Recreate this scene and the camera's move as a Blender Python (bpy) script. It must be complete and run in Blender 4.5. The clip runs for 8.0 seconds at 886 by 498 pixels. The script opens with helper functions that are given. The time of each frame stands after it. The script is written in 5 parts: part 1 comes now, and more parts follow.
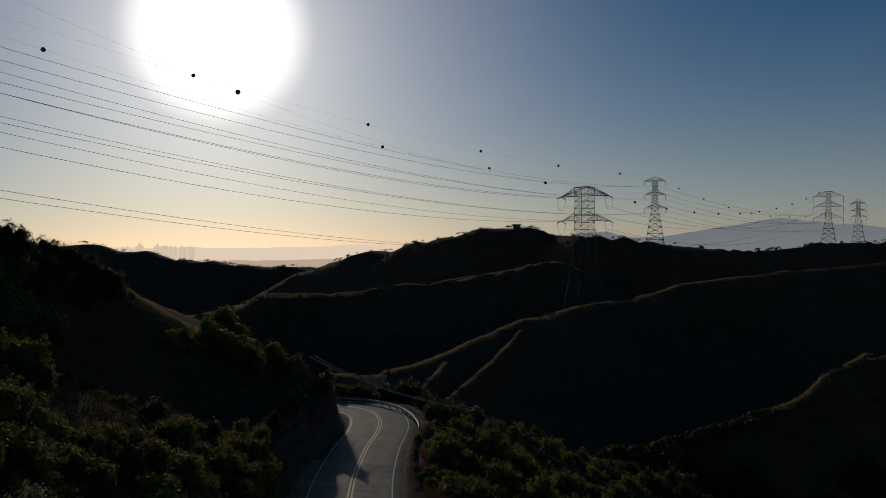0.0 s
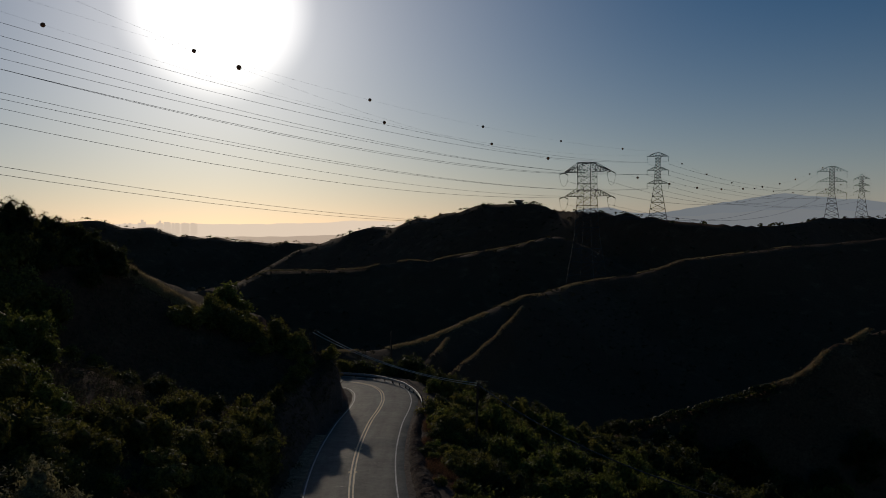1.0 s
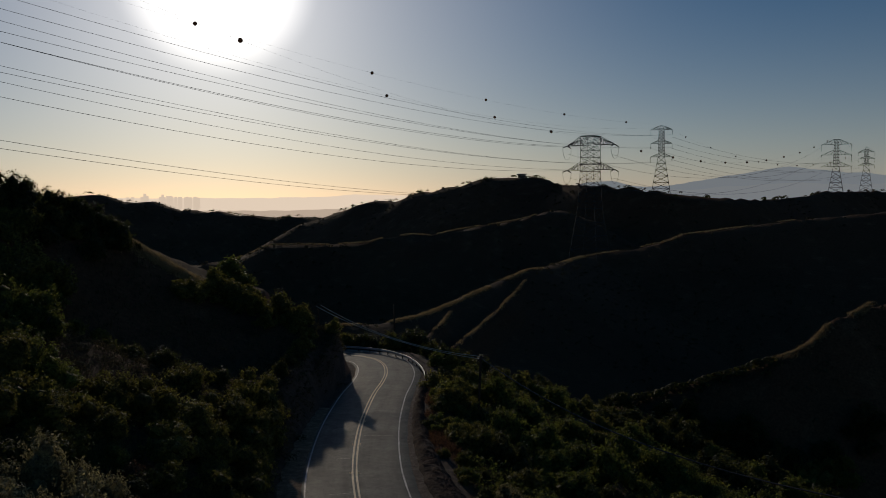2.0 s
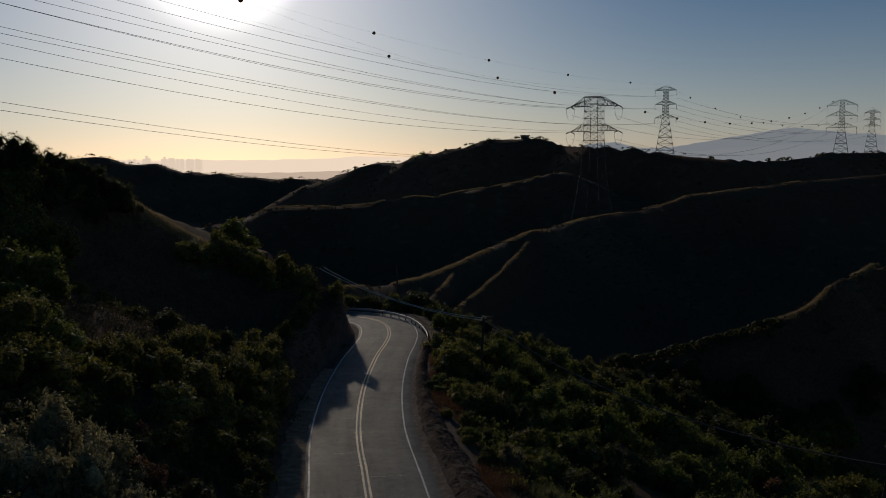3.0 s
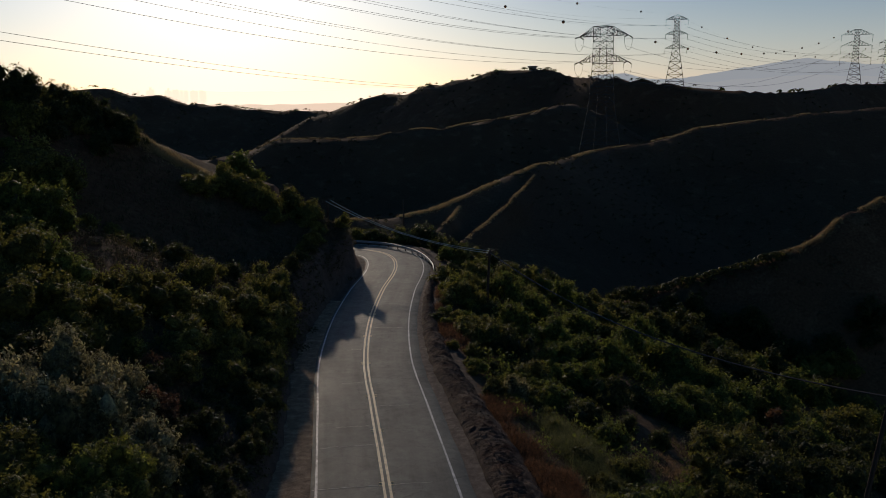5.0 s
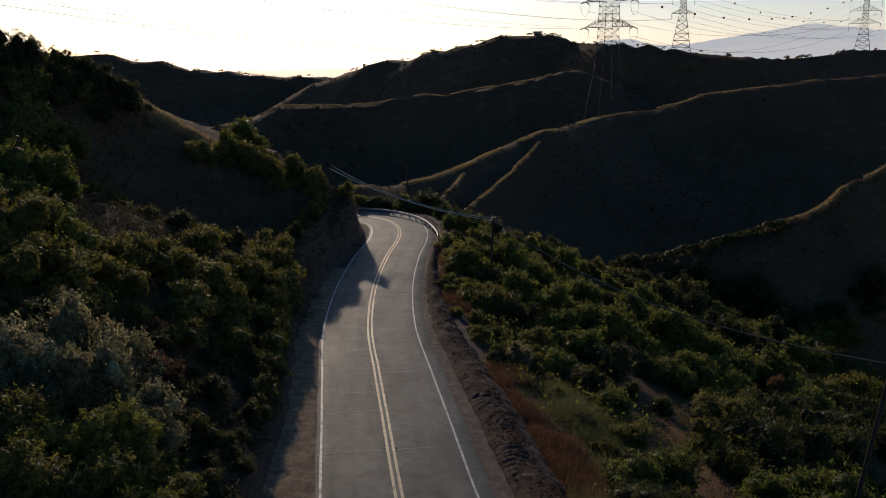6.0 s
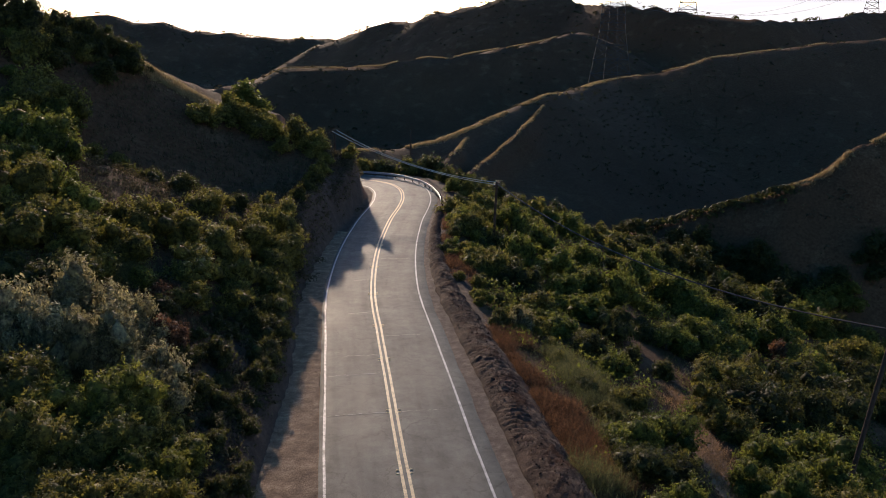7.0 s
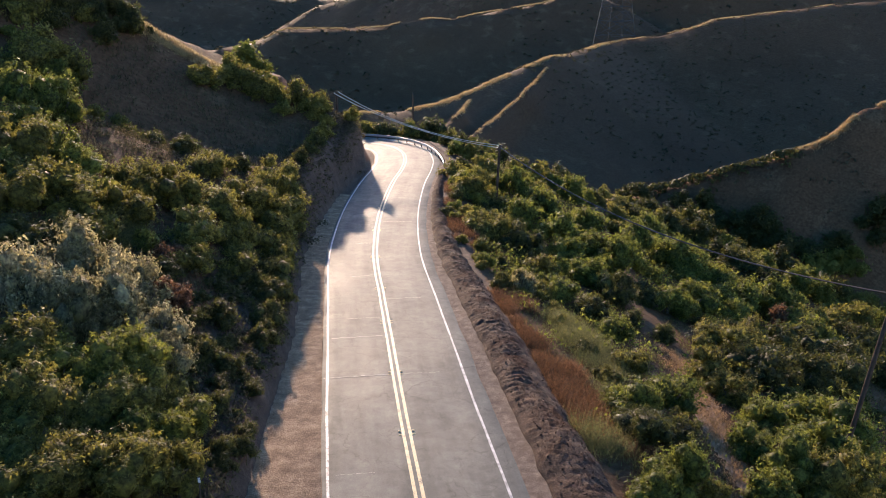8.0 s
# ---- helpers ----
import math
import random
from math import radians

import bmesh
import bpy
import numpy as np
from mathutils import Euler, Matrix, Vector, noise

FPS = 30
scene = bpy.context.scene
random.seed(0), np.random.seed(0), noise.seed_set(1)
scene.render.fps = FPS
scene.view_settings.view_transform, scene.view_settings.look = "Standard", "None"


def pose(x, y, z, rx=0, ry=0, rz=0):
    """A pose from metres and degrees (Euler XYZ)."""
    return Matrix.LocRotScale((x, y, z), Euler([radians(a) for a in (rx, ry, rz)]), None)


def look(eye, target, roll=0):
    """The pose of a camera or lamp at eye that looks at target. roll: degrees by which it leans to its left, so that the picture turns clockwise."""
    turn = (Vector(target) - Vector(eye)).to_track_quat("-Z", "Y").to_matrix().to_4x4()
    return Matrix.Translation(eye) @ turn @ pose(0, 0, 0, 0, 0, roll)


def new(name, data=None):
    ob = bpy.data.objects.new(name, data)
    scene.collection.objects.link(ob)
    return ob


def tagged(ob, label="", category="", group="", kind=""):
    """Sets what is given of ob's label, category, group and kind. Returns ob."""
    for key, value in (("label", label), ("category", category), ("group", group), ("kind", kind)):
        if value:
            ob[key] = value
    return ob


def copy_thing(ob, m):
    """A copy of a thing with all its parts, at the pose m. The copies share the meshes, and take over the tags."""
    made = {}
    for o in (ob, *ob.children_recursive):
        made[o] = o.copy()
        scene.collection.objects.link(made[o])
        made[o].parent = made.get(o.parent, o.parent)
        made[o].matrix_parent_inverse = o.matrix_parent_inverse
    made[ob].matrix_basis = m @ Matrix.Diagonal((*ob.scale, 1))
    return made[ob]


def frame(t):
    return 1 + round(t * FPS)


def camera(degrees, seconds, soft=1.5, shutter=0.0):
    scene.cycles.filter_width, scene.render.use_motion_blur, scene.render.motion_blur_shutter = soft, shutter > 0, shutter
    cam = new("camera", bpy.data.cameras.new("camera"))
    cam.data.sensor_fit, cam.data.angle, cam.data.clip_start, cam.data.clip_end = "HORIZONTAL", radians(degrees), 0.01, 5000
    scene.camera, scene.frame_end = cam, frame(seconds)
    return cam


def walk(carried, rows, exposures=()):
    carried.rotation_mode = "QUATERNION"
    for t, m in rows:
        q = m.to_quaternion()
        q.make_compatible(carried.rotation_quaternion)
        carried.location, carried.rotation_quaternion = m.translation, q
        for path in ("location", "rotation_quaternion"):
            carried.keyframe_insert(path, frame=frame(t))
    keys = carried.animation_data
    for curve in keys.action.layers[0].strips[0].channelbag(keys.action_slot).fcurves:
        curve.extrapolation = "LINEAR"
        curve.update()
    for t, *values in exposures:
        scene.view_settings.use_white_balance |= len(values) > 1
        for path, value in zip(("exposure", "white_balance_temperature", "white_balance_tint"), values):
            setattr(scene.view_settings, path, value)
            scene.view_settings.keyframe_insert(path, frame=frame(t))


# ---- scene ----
cam = camera(55.6, 8.0, 0.9)
EYE = (0.0, 0.0, 19.0)
# seconds, pitch, yaw, lean
PATH = [(0.0, 0.00, 0.00, 0.00), (0.5, -0.82, 0.07, 0.03), (1.0, -1.64, 0.16, 0.10), (1.5, -2.41, 0.26, 0.13), (3.0, -6.01, 0.55, 0.22), (3.5, -7.27, 0.66, 0.25), (4.0, -8.20, 0.75, 0.26), (4.5, -9.42, 0.87, 0.24),
        (6.0, -12.81, 1.28, 0.20), (6.5, -14.08, 1.41, 0.13), (7.0, -15.26, 1.50, 0.05), (7.5, -16.52, 1.57, -0.02), (8.0, -17.76, 1.66, -0.08)]


def gimbal(pitch, yaw, lean):
    return pose(*EYE, 0, 0, yaw) @ pose(0, 0, 0, 90 + pitch) @ pose(0, 0, 0, 0, 0, -lean)


STOPS = [(0.0, -2.42, 6700, 11), (1.5, -2.42, 6700, 11), (3.0, -2.25, 6700, 13), (4.5, -1.83, 6800, 14), (6.0, -0.95, 7050, 18), (7.0, 0.1, 7400, 22), (8.0, 1.3, 7650, 26)]
walk(cam, [(t, gimbal(p, w, r)) for t, p, w, r in PATH], STOPS)

# ---- light ----
SUN_AZ, SUN_EL = radians(15.1), radians(14.1)  # to the left of straight ahead, above the horizon
sun_way = Vector((-math.sin(SUN_AZ) * math.cos(SUN_EL), math.cos(SUN_AZ) * math.cos(SUN_EL), math.sin(SUN_EL)))
sun = new("sun", bpy.data.lights.new("sun", "SUN"))
sun.data.energy, sun.data.angle, sun.data.color = 3.7, radians(0.55), (1.0, 0.86, 0.68)
sun.matrix_world = look((0, 0, 300), tuple(Vector((0, 0, 300)) - sun_way))

world = bpy.data.worlds.new("sky")
scene.world = world
world.use_nodes = True
wn, wl = world.node_tree.nodes, world.node_tree.links
wn.clear()
sky = wn.new("ShaderNodeTexSky")
sky.sky_type, sky.sun_disc = "NISHITA", False
sky.sun_elevation, sky.sun_rotation = SUN_EL, -SUN_AZ
sky.air_density, sky.dust_density, sky.ozone_density, sky.altitude = 1.0, 0.3, 4.0, 200
hue = wn.new("ShaderNodeHueSaturation")
hue.inputs["Saturation"].default_value = 1.25
wl.new(sky.outputs[0], hue.inputs["Color"])
back = wn.new("ShaderNodeBackground")
back.inputs["Strength"].default_value = 0.145
wl.new(hue.outputs[0], back.inputs["Color"])
# the bright hazy aureole round the sun
coord = wn.new("ShaderNodeTexCoord")
dot = wn.new("ShaderNodeVectorMath")
dot.operation = "DOT_PRODUCT"
norm = wn.new("ShaderNodeVectorMath")
norm.operation = "NORMALIZE"
wl.new(coord.outputs["Generated"], norm.inputs[0])
wl.new(norm.outputs[0], dot.inputs[0])
dot.inputs[1].default_value = sun_way
clampd = wn.new("ShaderNodeMath")
clampd.operation = "MAXIMUM"
clampd.inputs[1].default_value = 0.0
wl.new(dot.outputs["Value"], clampd.inputs[0])


def halo(power, strength, tint):
    p = wn.new("ShaderNodeMath")
    p.operation = "POWER"
    p.inputs[1].default_value = power
    wl.new(clampd.outputs[0], p.inputs[0])
    k = wn.new("ShaderNodeMath")
    k.operation = "MULTIPLY"
    k.inputs[1].default_value = strength
    wl.new(p.outputs[0], k.inputs[0])
    b = wn.new("ShaderNodeBackground")
    b.inputs["Color"].default_value = (*tint, 1)
    wl.new(k.outputs[0], b.inputs["Strength"])
    return b


def added(a, b):
    s = wn.new("ShaderNodeAddShader")
    wl.new(a.outputs[0], s.inputs[0])
    wl.new(b.outputs[0], s.inputs[1])
    return s


# the glare that hides the disc itself
glare = wn.new("ShaderNodeMapRange")
glare.interpolation_type = "SMOOTHSTEP"
glare.inputs["From Min"].default_value, glare.inputs["From Max"].default_value = math.cos(radians(6.6)), math.cos(radians(2.5))
glare.inputs["To Min"].default_value, glare.inputs["To Max"].default_value = 0.0, 3.4
wl.new(clampd.outputs[0], glare.inputs["Value"])
core = wn.new("ShaderNodeBackground")
core.inputs["Color"].default_value = (1.0, 0.97, 0.92, 1)
wl.new(glare.outputs["Result"], core.inputs["Strength"])
# pale haze low over the horizon
split = wn.new("ShaderNodeSeparateXYZ")
wl.new(norm.outputs[0], split.inputs[0])
height = wn.new("ShaderNodeMath")
height.operation = "ABSOLUTE"
wl.new(split.outputs["Z"], height.inputs[0])
thin = wn.new("ShaderNodeMath")
thin.operation = "MULTIPLY"
thin.inputs[1].default_value = -7.0
wl.new(height.outputs[0], thin.inputs[0])
fade = wn.new("ShaderNodeMath")
fade.operation = "EXPONENT"
wl.new(thin.outputs[0], fade.inputs[0])
much = wn.new("ShaderNodeMath")
much.operation = "MULTIPLY"
much.inputs[1].default_value = 0.75
wl.new(fade.outputs[0], much.inputs[0])
haze = wn.new("ShaderNodeBackground")
haze.inputs["Color"].default_value = (1.0, 0.86, 0.92, 1)
wl.new(much.outputs[0], haze.inputs["Strength"])
# the haze greys the sky's colour low down
paler = wn.new("ShaderNodeMath")
paler.operation = "MULTIPLY_ADD"
paler.inputs[1].default_value, paler.inputs[2].default_value = -0.42, 1.45
wl.new(fade.outputs[0], paler.inputs[0])
wl.new(paler.outputs[0], hue.inputs["Saturation"])
wout = wn.new("ShaderNodeOutputWorld")
total = added(added(added(back, haze), core), added(halo(22, 1.5, (1.0, 0.93, 0.86)), halo(140, 1.6, (1.0, 0.96, 0.9))))
wl.new(total.outputs[0], wout.inputs["Surface"])


# ---- materials ----
def node_mat(name):
    m = bpy.data.materials.new(name)
    m.use_nodes = True
    nt = m.node_tree
    return m, nt.nodes, nt.links, nt.nodes["Principled BSDF"]


def noise_tex(nodes, links, scale, detail=5.0, rough=0.6, kind="Object", dist=0.0):
    c = nodes.new("ShaderNodeTexCoord")
    n = nodes.new("ShaderNodeTexNoise")
    n.inputs["Scale"].default_value = scale
    n.inputs["Detail"].default_value = detail
    n.inputs["Roughness"].default_value = rough
    n.inputs["Distortion"].default_value = dist
    links.new(c.outputs[kind], n.inputs["Vector"])
    return n


def ramp(nodes, links, src, stops):
    r = nodes.new("ShaderNodeValToRGB")
    els = r.color_ramp.elements
    while len(els) < len(stops):
        els.new(0.5)
    for e, (at, col) in zip(els, stops):
        e.position, e.color = at, (*col, 1)
    links.new(src, r.inputs["Fac"])
    return r


def mix_rgb(nodes, links, fac, a, b, mode="MIX"):
    m = nodes.new("ShaderNodeMixRGB")
    m.blend_type = mode
    for sock, v in zip(m.inputs, (fac, a, b)):
        if isinstance(v, (int, float)):
            sock.default_value = v
        elif isinstance(v, tuple):
            sock.default_value = (*v, 1)
        else:
            links.new(v, sock)
    return m.outputs[0]


def bumped(nodes, links, bsdf, src, strength, distance):
    b = nodes.new("ShaderNodeBump")
    b.inputs["Strength"].default_value, b.inputs["Distance"].default_value = strength, distance
    links.new(src, b.inputs["Height"])
    links.new(b.outputs[0], bsdf.inputs["Normal"])


def surface(name, stops, scale, rough=0.9, metal=0.0, fine=6.0, bump=0.3, dist=0.02, spec=0.3):
    """A grained surface: a broad and a fine noise over a run of colours."""
    m, n, l, b = node_mat(name)
    broad, small = noise_tex(n, l, scale), noise_tex(n, l, scale * fine, 6.0, 0.7)
    mid = n.new("ShaderNodeMath")
    mid.operation = "MULTIPLY_ADD"
    mid.inputs[1].default_value = 0.5
    l.new(broad.outputs["Fac"], mid.inputs[0])
    half = n.new("ShaderNodeMath")
    half.operation = "MULTIPLY"
    half.inputs[1].default_value = 0.5
    l.new(small.outputs["Fac"], half.inputs[0])
    l.new(half.outputs[0], mid.inputs[2])
    col = ramp(n, l, mid.outputs[0], stops)
    l.new(col.outputs[0], b.inputs["Base Color"])
    b.inputs["Roughness"].default_value, b.inputs["Metallic"].default_value = rough, metal
    b.inputs["Specular IOR Level"].default_value = spec
    if bump:
        bumped(n, l, b, small.outputs["Fac"], bump, dist)
    return m


def leafy(name, dark, light, glow, through_part=0.4, rough=0.62, mid_at=0.62):
    """Leaves: lit from the front and shining through, each leaf and each plant a little different."""
    m, n, l, b = node_mat(name)
    geo, info = n.new("ShaderNodeNewGeometry"), n.new("ShaderNodeObjectInfo")
    blend = n.new("ShaderNodeMath")
    blend.operation = "MULTIPLY_ADD"
    blend.inputs[1].default_value = 0.6
    l.new(geo.outputs["Random Per Island"], blend.inputs[0])
    part_of = n.new("ShaderNodeMath")
    part_of.operation = "MULTIPLY"
    part_of.inputs[1].default_value = 0.4
    l.new(info.outputs["Random"], part_of.inputs[0])
    l.new(part_of.outputs[0], blend.inputs[2])
    col = ramp(n, l, blend.outputs[0], [(0.05, dark), (mid_at, tuple((a + b) * 0.42 for a, b in zip(dark, light))), (1.0, light)])
    # bright clusters and dark gaps put into the leaf colour by noise
    sprays = noise_tex(n, l, 7.0, 3.0, 0.6)
    spray_tone = ramp(n, l, sprays.outputs["Fac"], [(0.36, (0.42, 0.42, 0.44)), (0.5, (0.95, 0.95, 0.95)), (0.64, (1.6, 1.55, 1.35))])
    tone = mix_rgb(n, l, 1.0, col.outputs[0], spray_tone.outputs[0], "MULTIPLY")
    l.new(tone, b.inputs["Base Color"])
    b.inputs["Roughness"].default_value = rough
    b.inputs["Specular IOR Level"].default_value = 0.14
    t = n.new("ShaderNodeBsdfTranslucent")
    tint = mix_rgb(n, l, 0.5, tone, mix_rgb(n, l, 1.0, glow, spray_tone.outputs[0], "MULTIPLY"))
    l.new(tint, t.inputs["Color"])
    mx = n.new("ShaderNodeMixShader")
    mx.inputs[0].default_value = through_part
    l.new(b.outputs[0], mx.inputs[1])
    l.new(t.outputs[0], mx.inputs[2])
    l.new(mx.outputs[0], n["Material Output"].inputs["Surface"])
    return m


def ground_mat():
    m, n, l, b = node_mat("dry_hillside")
    big, mid, fine = noise_tex(n, l, 0.018, 5), noise_tex(n, l, 0.16, 6, 0.65), noise_tex(n, l, 2.2, 5, 0.7)
    straw = ramp(n, l, fine.outputs["Fac"], [(0.3, (0.135, 0.080, 0.045)), (0.52, (0.225, 0.140, 0.080)), (0.75, (0.34, 0.230, 0.132))])
    scrub = ramp(n, l, fine.outputs["Fac"], [(0.3, (0.060, 0.031, 0.017)), (0.7, (0.160, 0.090, 0.051))])
    place = n.new("ShaderNodeTexCoord")
    part_y = n.new("ShaderNodeSeparateXYZ")
    l.new(place.outputs["Object"], part_y.inputs[0])
    # paler straw cover beyond 320 m stands in for haze on far hills
    far_haze = n.new("ShaderNodeMapRange")
    far_haze.inputs["From Min"].default_value, far_haze.inputs["From Max"].default_value = 320, 390
    far_haze.inputs["To Min"].default_value, far_haze.inputs["To Max"].default_value = 0.0, 0.03
    l.new(part_y.outputs["Y"], far_haze.inputs["Value"])
    more = n.new("ShaderNodeMath")
    l.new(mid.outputs["Fac"], more.inputs[0])
    l.new(far_haze.outputs["Result"], more.inputs[1])
    cover = ramp(n, l, more.outputs[0], [(0.57, (0, 0, 0)), (0.84, (1, 1, 1))])
    col = mix_rgb(n, l, cover.outputs[0], scrub.outputs[0], straw.outputs[0])
    tone = ramp(n, l, big.outputs["Fac"], [(0.3, (0.75, 0.72, 0.68)), (0.7, (1.1, 1.05, 0.95))])
    col = mix_rgb(n, l, 1.0, col, tone.outputs[0], "MULTIPLY")
    l.new(col, b.inputs["Base Color"])
    b.inputs["Roughness"].default_value, b.inputs["Specular IOR Level"].default_value = 0.95, 0.1
    bumped(n, l, b, fine.outputs["Fac"], 0.6, 0.25)
    return m


def asphalt_mat():
    m, n, l, b = node_mat("worn_asphalt")
    stain, mid, grit = noise_tex(n, l, 0.35, 5, 0.6), noise_tex(n, l, 1.6, 6, 0.7), noise_tex(n, l, 26, 4, 0.75)
    uv = n.new("ShaderNodeTexCoord")
    stretch = n.new("ShaderNodeMapping")
    stretch.inputs["Scale"].default_value = (1.1, 0.10, 1.0)
    l.new(uv.outputs["UV"], stretch.inputs["Vector"])
    lanes = n.new("ShaderNodeTexNoise")
    lanes.inputs["Scale"].default_value, lanes.inputs["Detail"].default_value, lanes.inputs["Roughness"].default_value = 1.0, 6, 0.7
    l.new(stretch.outputs[0], lanes.inputs["Vector"])
    col = ramp(n, l, stain.outputs["Fac"], [(0.3, (0.090, 0.094, 0.079)), (0.55, (0.128, 0.133, 0.112)), (0.75, (0.158, 0.163, 0.138))])
    wear = ramp(n, l, mid.outputs["Fac"], [(0.35, (0.72, 0.72, 0.72)), (0.65, (1.1, 1.09, 1.07))])
    c = mix_rgb(n, l, 1.0, col.outputs[0], wear.outputs[0], "MULTIPLY")
    track = ramp(n, l, lanes.outputs["Fac"], [(0.34, (0.72, 0.71, 0.70)), (0.5, (1.0, 1.0, 1.0)), (0.68, (1.18, 1.17, 1.15))])
    c = mix_rgb(n, l, 0.7, c, track.outputs[0], "MULTIPLY")
    g = ramp(n, l, grit.outputs["Fac"], [(0.3, (0.65, 0.65, 0.65)), (0.7, (1.3, 1.3, 1.3))])
    c = mix_rgb(n, l, 1.0, c, g.outputs[0], "MULTIPLY")
    # hairline cracks
    cell = n.new("ShaderNodeTexVoronoi")
    cell.feature = "DISTANCE_TO_EDGE"
    cell.inputs["Scale"].default_value = 0.42
    bend = noise_tex(n, l, 1.2, 4, 0.6)
    obj = n.new("ShaderNodeTexCoord")
    push = n.new("ShaderNodeVectorMath")
    push.operation = "MULTIPLY_ADD"
    push.inputs[1].default_value = (1.4, 1.4, 0)
    l.new(bend.outputs["Color"], push.inputs[0])
    l.new(obj.outputs["Object"], push.inputs[2])
    l.new(push.outputs[0], cell.inputs["Vector"])
    line = ramp(n, l, cell.outputs["Distance"], [(0.0, (0.45, 0.44, 0.43)), (0.012, (1, 1, 1))])
    c = mix_rgb(n, l, 0.7, c, line.outputs[0], "MULTIPLY")
    l.new(c, b.inputs["Base Color"])
    shine = ramp(n, l, lanes.outputs["Fac"], [(0.3, (0.78, 0.78, 0.78)), (0.7, (0.68, 0.68, 0.68))])
    l.new(shine.outputs[0], b.inputs["Roughness"])
    b.inputs["Specular IOR Level"].default_value = 0.22
    bumped(n, l, b, grit.outputs["Fac"], 0.35, 0.01)
    return m


MAT_GROUND, MAT_ROAD = ground_mat(), asphalt_mat()
MAT_WHITE = surface("worn_white_paint", [(0.40, (0.15, 0.15, 0.13)), (0.49, (0.44, 0.43, 0.40)), (0.62, (0.70, 0.69, 0.65))], 3.2, 0.6, bump=0.1, spec=0.35)
MAT_YELLOW = surface("worn_yellow_paint", [(0.38, (0.17, 0.14, 0.09)), (0.47, (0.48, 0.36, 0.17)), (0.62, (0.66, 0.50, 0.26))], 3.2, 0.55, bump=0.1, spec=0.4)
MAT_SEAL = surface("pale_crack_edge", [(0.35, (0.20, 0.19, 0.17)), (0.6, (0.52, 0.49, 0.43))], 7.0, 0.72, spec=0.35)
MAT_GRAVEL = surface("brown_gravel", [(0.34, (0.095, 0.054, 0.030)), (0.5, (0.245, 0.152, 0.088)), (0.66, (0.48, 0.33, 0.205))], 1.6, 0.95, fine=9, bump=1.0, dist=0.06)
MAT_SOIL = surface("turned_red_brown_soil", [(0.36, (0.020, 0.010, 0.0065)), (0.5, (0.062, 0.032, 0.020)), (0.66, (0.17, 0.100, 0.064))], 1.6, 0.95, fine=10, bump=0.8, dist=0.05)
MAT_GRIT = surface("pale_brown_grit", [(0.34, (0.075, 0.050, 0.034)), (0.5, (0.165, 0.115, 0.082)), (0.66, (0.34, 0.255, 0.185))], 2.2, 0.95, fine=12, bump=1.0, dist=0.05)
MAT_CUT = surface("bare_cut_bank_earth", [(0.3, (0.038, 0.021, 0.014)), (0.5, (0.088, 0.050, 0.033)), (0.7, (0.16, 0.098, 0.066))], 0.9, 0.95, fine=7, bump=0.9, dist=0.12)
MAT_TRAIL = surface("pale_trodden_dirt", [(0.3, (0.20, 0.115, 0.066)), (0.5, (0.33, 0.20, 0.12)), (0.7, (0.46, 0.31, 0.20))], 0.8, 0.95, fine=8, bump=0.6, dist=0.05)
MAT_WOOD = surface("weathered_pole_wood", [(0.3, (0.035, 0.024, 0.018)), (0.7, (0.10, 0.070, 0.050))], 2.5, 0.9, spec=0.1)
MAT_BARK = surface("grey_brown_bark", [(0.3, (0.06, 0.045, 0.035)), (0.7, (0.16, 0.125, 0.095))], 4.0, 0.9)
MAT_STEEL = surface("galvanised_lattice_steel", [(0.3, (0.035, 0.035, 0.035)), (0.7, (0.07, 0.07, 0.068))], 0.6, 0.75, 0.2, bump=0)
MAT_RAIL = surface("galvanised_guardrail", [(0.3, (0.30, 0.30, 0.29)), (0.7, (0.48, 0.48, 0.46))], 1.5, 0.55, 0.7, bump=0.05)
MAT_WIRE = surface("dull_aluminium_cable", [(0.3, (0.10, 0.10, 0.10)), (0.7, (0.18, 0.18, 0.18))], 0.5, 0.6, 0.3, bump=0)
MAT_LINE = surface("bright_bare_line", [(0.3, (0.50, 0.44, 0.35)), (0.7, (0.68, 0.60, 0.49))], 0.5, 0.5, 0.0, bump=0)
MAT_CABLE = surface("black_cable", [(0.3, (0.02, 0.02, 0.02)), (0.7, (0.05, 0.05, 0.05))], 0.5, 0.5, bump=0)
MAT_GLASS = surface("brown_glazed_insulator", [(0.3, (0.10, 0.06, 0.04)), (0.7, (0.20, 0.13, 0.09))], 4.0, 0.25, bump=0)
MAT_BALL = surface("faded_orange_marker", [(0.3, (0.30, 0.09, 0.03)), (0.7, (0.45, 0.16, 0.06))], 1.0, 0.6, bump=0)
MAT_CONCRETE = surface("grey_concrete", [(0.3, (0.18, 0.17, 0.16)), (0.7, (0.34, 0.32, 0.30))], 0.8, 0.9)
MAT_OLIVE = leafy("olive_leaves", (0.056, 0.053, 0.013), (0.215, 0.195, 0.050), (0.50, 0.45, 0.10), 0.38)
MAT_GREEN = leafy("green_leaves", (0.050, 0.062, 0.014), (0.175, 0.195, 0.043), (0.45, 0.48, 0.10), 0.38)
# the dark oak leaves also serve shrubs coloured for the shade they stand in
MAT_DARK = leafy("dark_oak_leaves", (0.024, 0.028, 0.010), (0.094, 0.098, 0.030), (0.28, 0.28, 0.07), 0.30)
MAT_GREY = leafy("pale_grey_green_leaves", (0.040, 0.045, 0.016), (0.60, 0.52, 0.31), (0.62, 0.54, 0.26), 0.45, mid_at=0.72)
